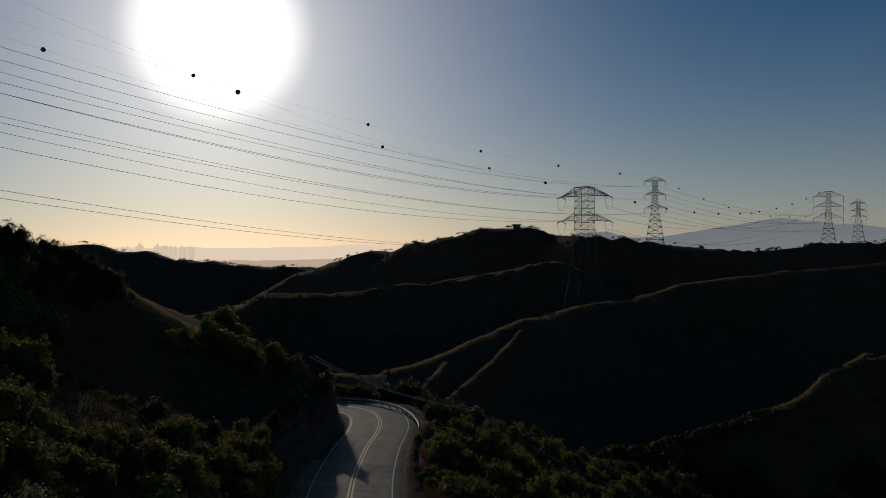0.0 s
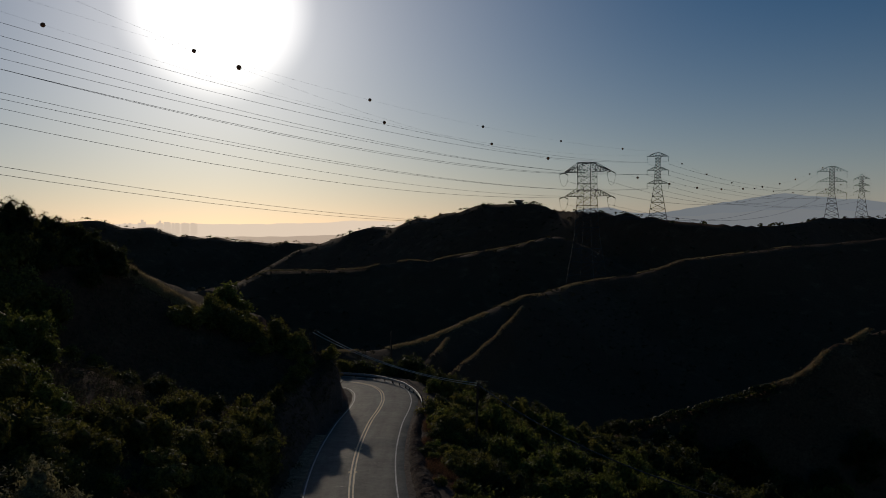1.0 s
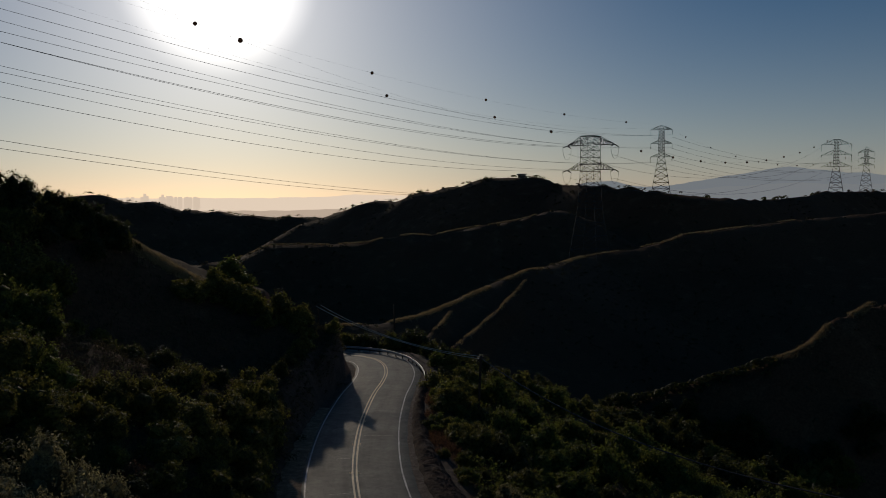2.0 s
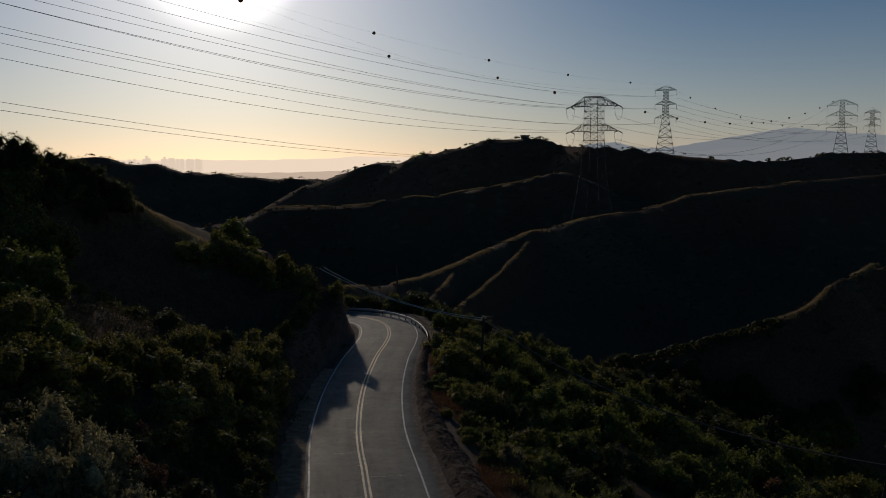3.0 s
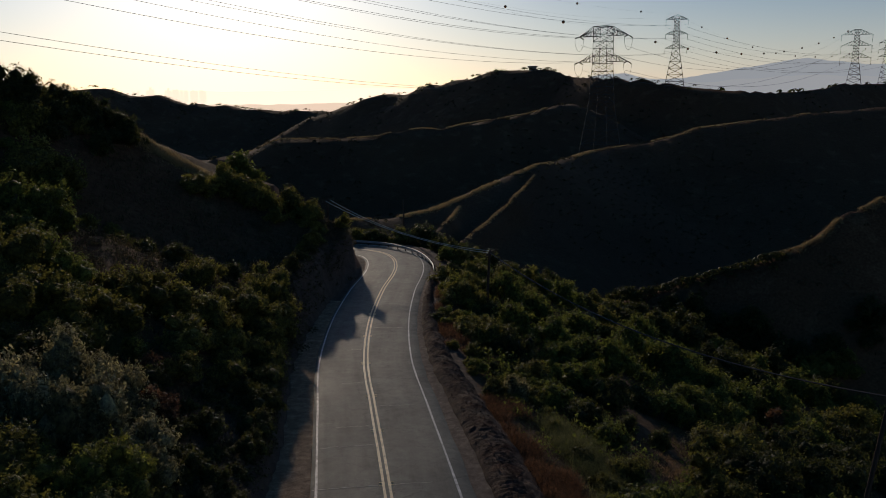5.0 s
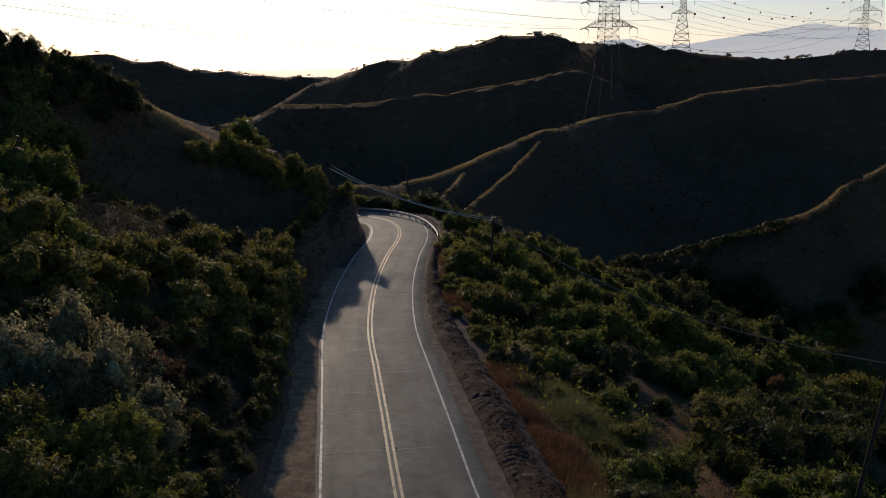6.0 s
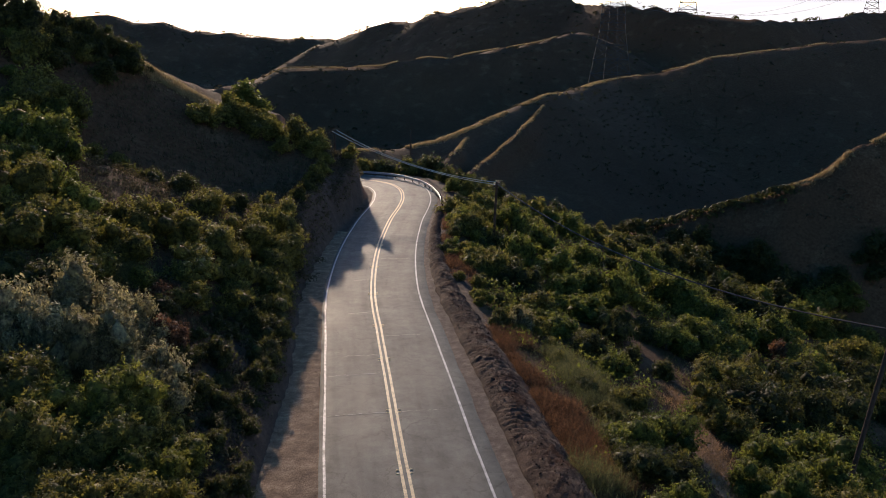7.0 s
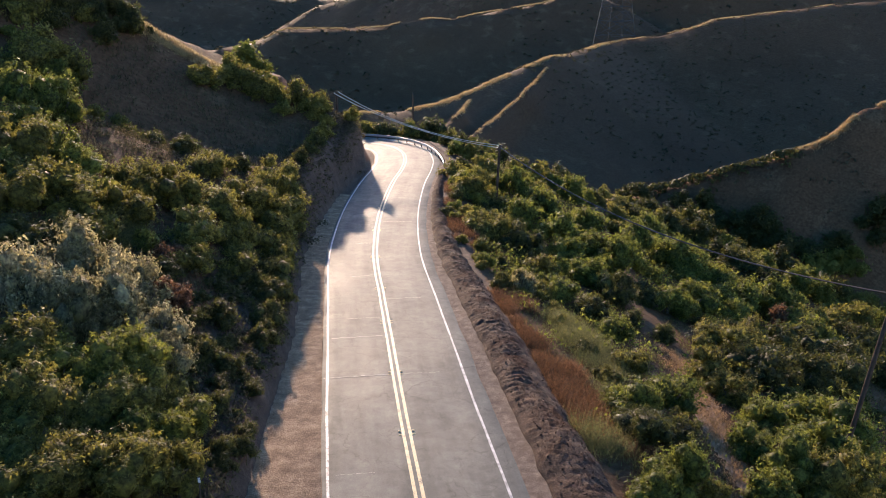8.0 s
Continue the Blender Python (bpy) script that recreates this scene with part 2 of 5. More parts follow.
MAT_BRIGHT = leafy("yellow_green_leaves", (0.075, 0.080, 0.016), (0.23, 0.215, 0.05), (0.48, 0.50, 0.10), 0.40)
MAT_RUST = leafy("rusty_dry_weeds", (0.09, 0.045, 0.024), (0.22, 0.115, 0.062), (0.30, 0.15, 0.08), 0.4)
MAT_STRAW = leafy("dry_straw_grass", (0.27, 0.185, 0.095), (0.52, 0.39, 0.21), (0.60, 0.46, 0.24), 0.45)
MAT_TAN = leafy("tan_dry_grass", (0.20, 0.115, 0.06), (0.44, 0.27, 0.15), (0.5, 0.32, 0.17), 0.4)
MAT_WEED = leafy("dull_weeds", (0.06, 0.055, 0.022), (0.20, 0.16, 0.075), (0.30, 0.25, 0.10), 0.4)
MAT_PALE = leafy("pale_feathery_weeds", (0.09, 0.095, 0.035), (0.24, 0.235, 0.105), (0.34, 0.33, 0.14), 0.4)
MAT_SCRUB = leafy("dusty_scrub", (0.050, 0.042, 0.023), (0.13, 0.105, 0.058), (0.18, 0.15, 0.08), 0.3, 0.9)


def haze_glow_mat(name, col, strength):
    """A plain far-off backdrop: the haze before it is painted as an even glow."""
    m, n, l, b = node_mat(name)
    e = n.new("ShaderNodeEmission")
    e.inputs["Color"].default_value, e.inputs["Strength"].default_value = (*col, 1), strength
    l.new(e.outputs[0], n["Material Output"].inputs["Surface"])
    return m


# haze over the far ranges is put into their glowing colours
MAT_FAR = haze_glow_mat("hazy_blue_mountain", (0.36, 0.405, 0.45), 2.3)
MAT_FOOT = haze_glow_mat("hazy_pale_foothills", (0.38, 0.415, 0.45), 2.35)
# basin and plain glow as well, golden and brown haze as their colour
MAT_BASIN = haze_glow_mat("hazy_golden_basin", (1.0, 0.83, 0.66), 3.9)
MAT_BASIN_NEAR = haze_glow_mat("hazy_brown_basin", (0.95, 0.76, 0.60), 2.6)


# ---- mesh tools ----
class Buf:
    """A mesh in the making: points and faces."""

    def __init__(self):
        self.v, self.f = [], []

    def add(self, verts, faces):
        k = len(self.v)
        self.v.extend(tuple(p) for p in verts)
        self.f.extend(tuple(i + k for i in f) for f in faces)

    def bar(self, p, q, w, w2=None, sides=4):
        """A straight member from p to q."""
        p, q = Vector(p), Vector(q)
        d = (q - p).normalized()
        a = d.orthogonal().normalized()
        b = d.cross(a)
        w2 = w if w2 is None else w2
        ring = [(math.cos(2 * math.pi * i / sides + 0.785), math.sin(2 * math.pi * i / sides + 0.785)) for i in range(sides)]
        vs = [p + (a * c + b * s) * w for c, s in ring] + [q + (a * c + b * s) * w2 for c, s in ring]
        fs = [(i, (i + 1) % sides, sides + (i + 1) % sides, sides + i) for i in range(sides)]
        fs += [tuple(range(sides))[::-1], tuple(range(sides, 2 * sides))]
        self.add(vs, fs)

    def box(self, c, s):
        x, y, z = c
        a, b, h = s[0] / 2, s[1] / 2, s[2] / 2
        vs = [(x + i * a, y + j * b, z + k * h) for i in (-1, 1) for j in (-1, 1) for k in (-1, 1)]
        self.add(vs, [(0, 1, 3, 2), (4, 6, 7, 5), (0, 4, 5, 1), (2, 3, 7, 6), (0, 2, 6, 4), (1, 5, 7, 3)])

    def tube(self, pts, r, sides=5):
        """A bent tube along points; r a number or one for each point."""
        pts = [Vector(p) for p in pts]
        rs = r if isinstance(r, (list, tuple)) else [r] * len(pts)
        vs, fs = [], []
        for i, p in enumerate(pts):
            d = (pts[min(i + 1, len(pts) - 1)] - pts[max(i - 1, 0)]).normalized()
            a = d.cross(Vector((0, 0, 1)))
            a = a.normalized() if a.length > 0.01 else Vector((1, 0, 0))
            b = a.cross(d)
            vs += [p + (a * math.cos(6.2832 * k / sides) + b * math.sin(6.2832 * k / sides)) * rs[i] for k in range(sides)]
        for i in range(len(pts) - 1):
            fs += [(i * sides + k, i * sides + (k + 1) % sides, (i + 1) * sides + (k + 1) % sides, (i + 1) * sides + k) for k in range(sides)]
        fs += [tuple(range(sides))[::-1], tuple(range((len(pts) - 1) * sides, len(pts) * sides))]
        self.add(vs, fs)


def mesh_from(name, v, f, smooth=False):
    me = bpy.data.meshes.new(name)
    if isinstance(v, np.ndarray):
        n, k = len(f), f.shape[1]
        me.vertices.add(len(v))
        me.vertices.foreach_set("co", v.astype(np.float32).ravel())
        me.loops.add(n * k)
        me.loops.foreach_set("vertex_index", f.astype(np.int32).ravel())
        me.polygons.add(n)
        me.polygons.foreach_set("loop_start", np.arange(0, n * k, k, dtype=np.int32))
        me.update(calc_edges=True)
    else:
        me.from_pydata([tuple(p) for p in v], [], f)
    me.polygons.foreach_set("use_smooth", [smooth] * len(me.polygons))
    me.update()
    return me


def part(name, buf, material, parent=None, label="", smooth=False):
    """One mesh object, under a thing or a part where one is given."""
    me = mesh_from(name, buf.v, buf.f, smooth) if isinstance(buf, Buf) else mesh_from(name, buf[0], buf[1], smooth)
    me.materials.append(material)
    ob = new(name, me)
    ob.parent = parent
    return tagged(ob, label) if label else ob


def thing(name, label, category, group="", kind="", m=None):
    ob = new(name)
    ob.empty_display_size = 0.3
    if m is not None:
        ob.matrix_basis = m
    return tagged(ob, label, category, group, kind)


# ---- the lie of the land ----
def lattice(ix, iy, seed):
    h = (ix.astype(np.int64) * 374761393 + iy.astype(np.int64) * 668265263 + seed * 974634777) & 0x7FFFFFFF
    h = ((h ^ (h >> 13)) * 1274126177) & 0x7FFFFFFF
    return ((h ^ (h >> 16)) & 0xFFFF) / 65535.0


def value_noise(x, y, seed):
    ix, iy = np.floor(x), np.floor(y)
    fx, fy = x - ix, y - iy
    fx, fy = fx * fx * (3 - 2 * fx), fy * fy * (3 - 2 * fy)
    a, b = lattice(ix, iy, seed), lattice(ix + 1, iy, seed)
    c, d = lattice(ix, iy + 1, seed), lattice(ix + 1, iy + 1, seed)
    return (a * (1 - fx) + b * fx) * (1 - fy) + (c * (1 - fx) + d * fx) * fy


def fbm(x, y, size, seed=1, octaves=4):
    """Noise from -1 to 1 with features of that size."""
    out, amp, tot = 0.0, 1.0, 0.0
    for k in range(octaves):
        out = out + amp * (2 * value_noise(x / size * 2 ** k + 17.3 * k, y / size * 2 ** k - 9.1 * k, seed + k) - 1)
        tot += amp
        amp *= 0.5
    return out / tot


def spline(pts, step):
    """Points at about even steps along a smooth line."""
    p = np.array(pts, float)
    ext = np.vstack([2 * p[0] - p[1], p, 2 * p[-1] - p[-2]])
    out = []
    for i in range(1, len(ext) - 2):
        a, b, c, d = ext[i - 1], ext[i], ext[i + 1], ext[i + 2]
        k = max(1, int(np.linalg.norm(c - b) / step))
        for t in np.arange(k) / k:
            out.append(0.5 * (2 * b + (c - a) * t + (2 * a - 5 * b + 4 * c - d) * t * t + (3 * b - a - 3 * c + d) * t ** 3))
    out.append(p[-1])
    return np.array(out)


def nearest(x, y, line):
    """Distance to a line of points, its height there, and the side (right is positive)."""
    best, bz, bs = np.full(x.shape, 1e18), np.zeros(x.shape), np.zeros(x.shape)
    for a, b in zip(line[:-1], line[1:]):
        dx, dy = b[0] - a[0], b[1] - a[1]
        t = np.clip(((x - a[0]) * dx + (y - a[1]) * dy) / (dx * dx + dy * dy), 0, 1)
        ex, ey = x - a[0] - t * dx, y - a[1] - t * dy
        d = ex * ex + ey * ey
        hit = d < best
        best, bz, bs = np.where(hit, d, best), np.where(hit, a[2] + t * (b[2] - a[2]), bz), np.where(hit, np.sign(ex * dy - ey * dx), bs)
    return np.sqrt(best), bz, bs


def crest(x, y, line, fall, w):
    """Height of a ridge along a line, falling off to both sides, and the distance from the line."""
    best, far = np.full(x.shape, -1e9), np.full(x.shape, 1e9)
    for a, b in zip(line[:-1], line[1:]):
        dx, dy = b[0] - a[0], b[1] - a[1]
        t = np.clip(((x - a[0]) * dx + (y - a[1]) * dy) / (dx * dx + dy * dy), 0, 1)
        d = np.hypot(x - a[0] - t * dx, y - a[1] - t * dy)
        best = np.maximum(best, a[2] + t * (b[2] - a[2]) - fall * (np.sqrt(d * d + w * w) - w))
        far = np.minimum(far, d)
    return best, far


def road_z(y):
    return -0.034 * max(0.0, y - 28)


ROAD = [(8.0, -60), (4.3, -20), (2.0, 0), (0.7, 12), (-0.4, 20), (-1.68, 27.8), (-2.87, 34.8), (-4.08, 42.5), (-5.4, 50.8), (-7.02, 61.5),
        (-7.97, 74.6), (-8.1, 88), (-7.7, 97.5), (-7.8, 104), (-8.8, 110.5), (-11.2, 115.5), (-16.5, 118.9), (-26, 121), (-45, 120), (-75, 112), (-120, 112), (-190, 140)]
ROAD = spline([(x, y, road_z(min(y, 122))) for x, y in ROAD], 1.0)
HALF = 3.5

# crests: line of (x, y, z), fall to either side, roundness
SPUR_L = [(-13.6, 101, 1.4), (-14.3, 98.6, 3.3), (-18, 99.2, 5.0), (-22.6, 99.5, 6.2), (-27.9, 99, 8.4), (-32.3, 98.8, 11.0), (-35.7, 97.7, 13.1), (-38, 95.7, 14.8), (-42, 92, 17.0), (-46, 86, 18.4),
          (-58, 74, 21), (-76, 40, 26), (-84, 0, 28), (-84, -70, 27)]
FACE_X, FACE_Y, FACE_Z = zip(*SPUR_L[11:0:-1])
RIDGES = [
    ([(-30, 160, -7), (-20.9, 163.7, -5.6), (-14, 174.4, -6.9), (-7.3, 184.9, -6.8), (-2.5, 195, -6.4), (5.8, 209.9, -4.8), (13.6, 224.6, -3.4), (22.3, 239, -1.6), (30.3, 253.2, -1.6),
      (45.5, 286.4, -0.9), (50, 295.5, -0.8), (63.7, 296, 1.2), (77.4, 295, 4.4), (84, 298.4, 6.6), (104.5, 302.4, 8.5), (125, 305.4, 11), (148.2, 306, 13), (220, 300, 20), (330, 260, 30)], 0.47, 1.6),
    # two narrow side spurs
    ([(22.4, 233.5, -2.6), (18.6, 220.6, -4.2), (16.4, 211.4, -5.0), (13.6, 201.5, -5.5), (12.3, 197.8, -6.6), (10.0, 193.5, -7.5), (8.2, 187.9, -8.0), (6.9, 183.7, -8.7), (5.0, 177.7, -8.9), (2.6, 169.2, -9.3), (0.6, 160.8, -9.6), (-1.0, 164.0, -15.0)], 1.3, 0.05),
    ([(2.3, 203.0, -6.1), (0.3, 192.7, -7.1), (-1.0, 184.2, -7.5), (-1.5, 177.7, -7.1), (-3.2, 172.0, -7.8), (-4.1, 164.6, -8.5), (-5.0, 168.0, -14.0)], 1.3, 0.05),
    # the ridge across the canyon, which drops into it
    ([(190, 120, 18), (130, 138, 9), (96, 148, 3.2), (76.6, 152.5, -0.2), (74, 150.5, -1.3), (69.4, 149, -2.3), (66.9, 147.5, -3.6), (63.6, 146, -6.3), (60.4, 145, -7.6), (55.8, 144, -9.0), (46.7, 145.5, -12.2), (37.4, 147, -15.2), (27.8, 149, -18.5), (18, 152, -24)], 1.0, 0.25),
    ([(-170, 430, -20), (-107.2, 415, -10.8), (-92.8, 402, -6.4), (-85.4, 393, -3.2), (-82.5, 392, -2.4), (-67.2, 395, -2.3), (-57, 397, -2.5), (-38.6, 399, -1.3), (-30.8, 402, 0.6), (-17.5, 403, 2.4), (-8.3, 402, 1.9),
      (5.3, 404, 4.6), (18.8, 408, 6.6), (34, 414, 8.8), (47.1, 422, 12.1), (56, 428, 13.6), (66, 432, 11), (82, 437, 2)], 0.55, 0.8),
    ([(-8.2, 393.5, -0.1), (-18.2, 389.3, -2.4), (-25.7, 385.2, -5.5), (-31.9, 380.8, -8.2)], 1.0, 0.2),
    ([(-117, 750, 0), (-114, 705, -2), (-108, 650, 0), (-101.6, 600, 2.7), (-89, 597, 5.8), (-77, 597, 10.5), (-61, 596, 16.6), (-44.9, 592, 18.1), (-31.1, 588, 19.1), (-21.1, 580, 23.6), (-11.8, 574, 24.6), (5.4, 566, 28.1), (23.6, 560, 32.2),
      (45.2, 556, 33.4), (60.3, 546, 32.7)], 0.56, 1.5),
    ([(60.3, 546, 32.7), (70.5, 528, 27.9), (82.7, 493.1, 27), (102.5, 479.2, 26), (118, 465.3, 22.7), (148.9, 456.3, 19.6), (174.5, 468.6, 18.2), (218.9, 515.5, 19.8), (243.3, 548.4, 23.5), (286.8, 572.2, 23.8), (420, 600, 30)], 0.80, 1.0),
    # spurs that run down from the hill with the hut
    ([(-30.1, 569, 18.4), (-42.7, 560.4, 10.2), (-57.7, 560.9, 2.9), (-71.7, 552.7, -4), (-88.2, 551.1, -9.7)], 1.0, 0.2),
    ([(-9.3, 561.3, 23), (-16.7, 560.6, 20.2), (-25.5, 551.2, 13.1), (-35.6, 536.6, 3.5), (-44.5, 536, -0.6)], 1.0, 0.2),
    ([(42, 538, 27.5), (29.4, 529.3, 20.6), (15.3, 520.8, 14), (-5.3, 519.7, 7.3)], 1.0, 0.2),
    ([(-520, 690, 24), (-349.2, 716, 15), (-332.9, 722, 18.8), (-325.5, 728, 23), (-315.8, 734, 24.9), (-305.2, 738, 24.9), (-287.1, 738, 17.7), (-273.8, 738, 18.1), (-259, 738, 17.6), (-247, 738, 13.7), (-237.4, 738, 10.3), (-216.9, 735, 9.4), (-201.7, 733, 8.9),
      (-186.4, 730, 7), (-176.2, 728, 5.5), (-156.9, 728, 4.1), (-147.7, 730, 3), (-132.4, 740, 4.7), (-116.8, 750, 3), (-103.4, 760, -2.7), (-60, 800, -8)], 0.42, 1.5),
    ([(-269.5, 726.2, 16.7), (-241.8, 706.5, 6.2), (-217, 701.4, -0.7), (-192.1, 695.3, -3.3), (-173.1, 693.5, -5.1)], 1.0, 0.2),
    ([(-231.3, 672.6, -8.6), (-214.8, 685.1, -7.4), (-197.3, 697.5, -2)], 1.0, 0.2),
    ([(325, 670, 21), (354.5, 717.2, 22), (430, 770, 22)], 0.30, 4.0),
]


def land(x, y):
    """Height of the ground."""
    x, y = np.asarray(x, float), np.asarray(y, float)
    r = np.hypot(x, y)
    hs, near_crest = [], np.full(x.shape, 1e9)
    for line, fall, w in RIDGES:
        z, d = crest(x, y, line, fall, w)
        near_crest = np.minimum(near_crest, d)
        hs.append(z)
    spur, dl = crest(x, y, SPUR_L, 0.40, 1.2)
    # the slope below the crest falls towards the road and the viewer's end of it
    below = np.clip(np.interp(x, FACE_X, FACE_Y) - y, 0, None)
    face = np.interp(x, FACE_X, FACE_Z) - 0.20 * np.minimum(below, 40) - np.where(x > -24, 1.1, 0.0) * np.clip(y - 99.5, 0, None) + 0.5 * fbm(x, y, 11, 41)
    spur = np.where(x < -76, spur, np.minimum(spur, face))
    d, zr, side = nearest(x, y, ROAD)
    # the bank above the road, and a knoll on it short of the open slope
    knoll = np.clip((78 - y) / 13, 0, 1)
    steep = np.interp(y, [28, 40, 50, 62], [0.40, 0.57, 0.75, 0.92])
    bank = 0.5 + knoll * (steep * np.clip(d - 6.0, 0, 5) + 0.42 * np.clip(d - 11, 0, 30)) + (1 - knoll) * np.clip(2.6 * (d - 5.2), 0, 3.9)
    spur = np.maximum(spur, zr + bank - 0.6 * np.clip(y - 92, 0, None))
    floor = -30 + 4 * fbm(x, y, 90, 5) + np.clip((r - 900) / 2000, 0, 1) * -40
    bench = zr - 0.40 * np.clip(d - 7.0, 0, None)
    hs += [floor, np.where(side > 0, bench, floor - 20)]
    hs.append(np.where(side > 0, floor - 20, spur))
    hs = np.stack(hs)
    top = hs.max(0)
    h = top + 0.5 * np.log(np.exp((hs - top) / 0.5).sum(0))
    # small relief, less on the crests and by the road
    ease = np.clip((d - 7) / 25, 0, 1) * np.clip(np.minimum(near_crest, dl) / 30, 0.30, 1)
    rough = np.clip(0.5 + r * 0.004, 0, 1.7) - 0.9 * np.clip((r - 330) / 120, 0, 1)
    gully = 1 - 2 * np.abs(fbm(x, y * 0.45, 30, 11))
    h = h + ease * rough * (0.9 * fbm(x, y, 45, 3) + 0.95 * (gully - 0.6)) + np.clip((d - 6) / 6, 0, 1) * 0.16 * fbm(x, y, 3.0, 21, 3)
    # the shelf of the road: level, with a verge and a cut bank on the hill side
    verge = 2.0 + 1.3 * np.clip((44 - y) / 18, 0, 1) - 0.6 * np.clip((y - 60) / 25, 0, 1) - 0.9 * np.clip((y - 86) / 10, 0, 1)
    cut = zr + (1.7 + 1.5 * np.clip((y - 58) / 25, 0, 1)) * np.clip(d - HALF - verge, 0, None) * (1 + 0.25 * fbm(x, y, 6, 31, 3)) + np.clip(d - HALF - verge, 0, 1) * 0.9 * fbm(x, y, 3.5, 33, 3)
    left = np.where(d < HALF + verge, zr, np.minimum(np.maximum(h, zr + 0.15), np.maximum(cut, zr)))
    h = np.where(side < 0, np.where(d < 40, left, h), h)
    h = np.where((side > 0) & (d < 7.0), np.minimum(np.maximum(h, zr), zr), h)
    return np.where(d < 4.9, zr - 0.07, np.where(d < 7, np.where(side > 0, zr - 0.07, h), h))


def build_ground():
    front = np.radians(np.arange(-40, 40.01, 0.3))
    rest = np.radians(np.arange(45, 317, 5.0))
    az = np.concatenate([front, rest])
    rad = np.concatenate([[0.02, 0.8, 1.6, 2.4, 3.2, 4.0, 4.6], 5.0 * np.exp(np.arange(0, 455) * 0.015125)])
    A, R = np.meshgrid(az, rad, indexing="ij")
    X, Y = (R * np.sin(A)), (R * np.cos(A))
    Z = land(X.ravel(), Y.ravel()).reshape(X.shape)
    v = np.stack([X.ravel(), Y.ravel(), Z.ravel()], 1)
    na, nr = len(az), len(rad)
    i, j = np.meshgrid(np.arange(na), np.arange(nr - 1), indexing="ij")
    i2 = (i + 1) % na
    f = np.stack([i * nr + j, i * nr + j + 1, i2 * nr + j + 1, i2 * nr + j], -1).reshape(-1, 4)
    me = mesh_from("ground", v, f, True)
    for mat in (MAT_GROUND, MAT_CUT, MAT_SOIL, MAT_TRAIL):
        me.materials.append(mat)
    mid = v[f].mean(1)
    kind = np.zeros(len(f), np.int32)
    near_by = np.nonzero(np.hypot(mid[:, 0], mid[:, 1]) < 140)[0]
    p = mid[near_by]
    d, _, side = nearest(p[:, 0], p[:, 1], ROAD[::2])
    fray = 0.9 * fbm(p[:, 0], p[:, 1], 4, 77)
    kind[near_by] = np.where((side < 0) & (d < 9.2 + fray), 1, np.where((side > 0) & (d < 7.4 + fray), 2, 0))
    trail = (np.abs(p[:, 0] - (13.8 + 0.05 * (p[:, 1] - 40)) - 0.8 * fbm(p[:, 0], p[:, 1], 7, 79)) < 0.8 + 0.7 * fray) & (p[:, 1] > 33) & (p[:, 1] < 54)
    kind[near_by[trail]] = 3
    me.polygons.foreach_set("material_index", kind)
    return tagged(new("ground", me), "dry grassy hillsides and canyon with dark scrub", "hillside", kind="structure")


ground = build_ground()


# ---- road ----
def frame_at(line):
    """Tangent and right-hand side at each point of a line."""
    t = np.gradient(line[:, :2], axis=0)
    t /= np.linalg.norm(t, axis=1)[:, None]
    return t, np.stack([t[:, 1], -t[:, 0]], 1)


ROAD_T, ROAD_N = frame_at(ROAD)


def ribbon(offsets, lift, first=0, last=None, wobble=0.0, seed=0, heights=None):
    """A strip along the road at offsets to the right of its middle."""
    sl = slice(first, last)
    c, n = ROAD[sl], ROAD_N[sl]
    k = len(offsets)
    v = []
    for i in range(len(c)):
        for j, o in enumerate(offsets):
            w = wobble * float(noise.noise((c[i][0] * 0.35, c[i][1] * 0.35, seed + j * 5.0))) if wobble else 0.0
            v.append((c[i][0] + n[i][0] * (o + w), c[i][1] + n[i][1] * (o + w), c[i][2] + lift + (heights[j] if heights else 0)))
    f = [(i * k + j, i * k + j + 1, (i + 1) * k + j + 1, (i + 1) * k + j) for i in range(len(c) - 1) for j in range(k - 1)]
    b = Buf()
    b.add(v, f)
    return b


def along(y):
    """Index of the road's point at that y."""
    ok = np.abs(ROAD[:, 1] - y)
    ok[ROAD[:, 0] < -14] = 1e9
    return int(np.argmin(ok))


road = part("road", ribbon([-3.85, -3.7, -3, -1.5, 0, 1.5, 3, 4.2, 4.36], 0.0, wobble=0.10, heights=[-0.10, 0, 0.02, 0.04, 0.05, 0.04, 0.02, 0, -0.10]), MAT_ROAD, smooth=True)
uv_layer = road.data.uv_layers.new(name="lanes")
loop_at = np.empty(len(road.data.loops), np.int32)
road.data.loops.foreach_get("vertex_index", loop_at)
across = np.array([-3.85, -3.7, -3, -1.5, 0, 1.5, 3, 4.2, 4.36])
uv_layer.data.foreach_set("uv", np.stack([across[loop_at % 9], loop_at // 9 * 1.0], 1).astype(np.float32).ravel())
tagged(road, "two-lane grey worn asphalt road with a left bend", "road", kind="structure")
for side in (-1, 1):
    e = part("edge_line", ribbon([side * HALF - 0.06, side * HALF + 0.06], 0.020, wobble=0.02, seed=3), MAT_WHITE, road, "worn white edge line")
    c = part("centre_line", ribbon([side * 0.15 - 0.07, side * 0.15 + 0.07], 0.056, wobble=0.02, seed=9), MAT_YELLOW, road, "worn double yellow centre line")
verge = part("verge", ribbon([-8.2, -7.2, -6.2, -5.2, -4.4, -3.72], -0.02, along(5), along(84), 0.18, 4, [-0.12, 0.0, 0.05, 0.03, 0.02, -0.02]), MAT_GRAVEL, smooth=True)
tagged(verge, "brown gravel verge beside the road", "verge", kind="structure")
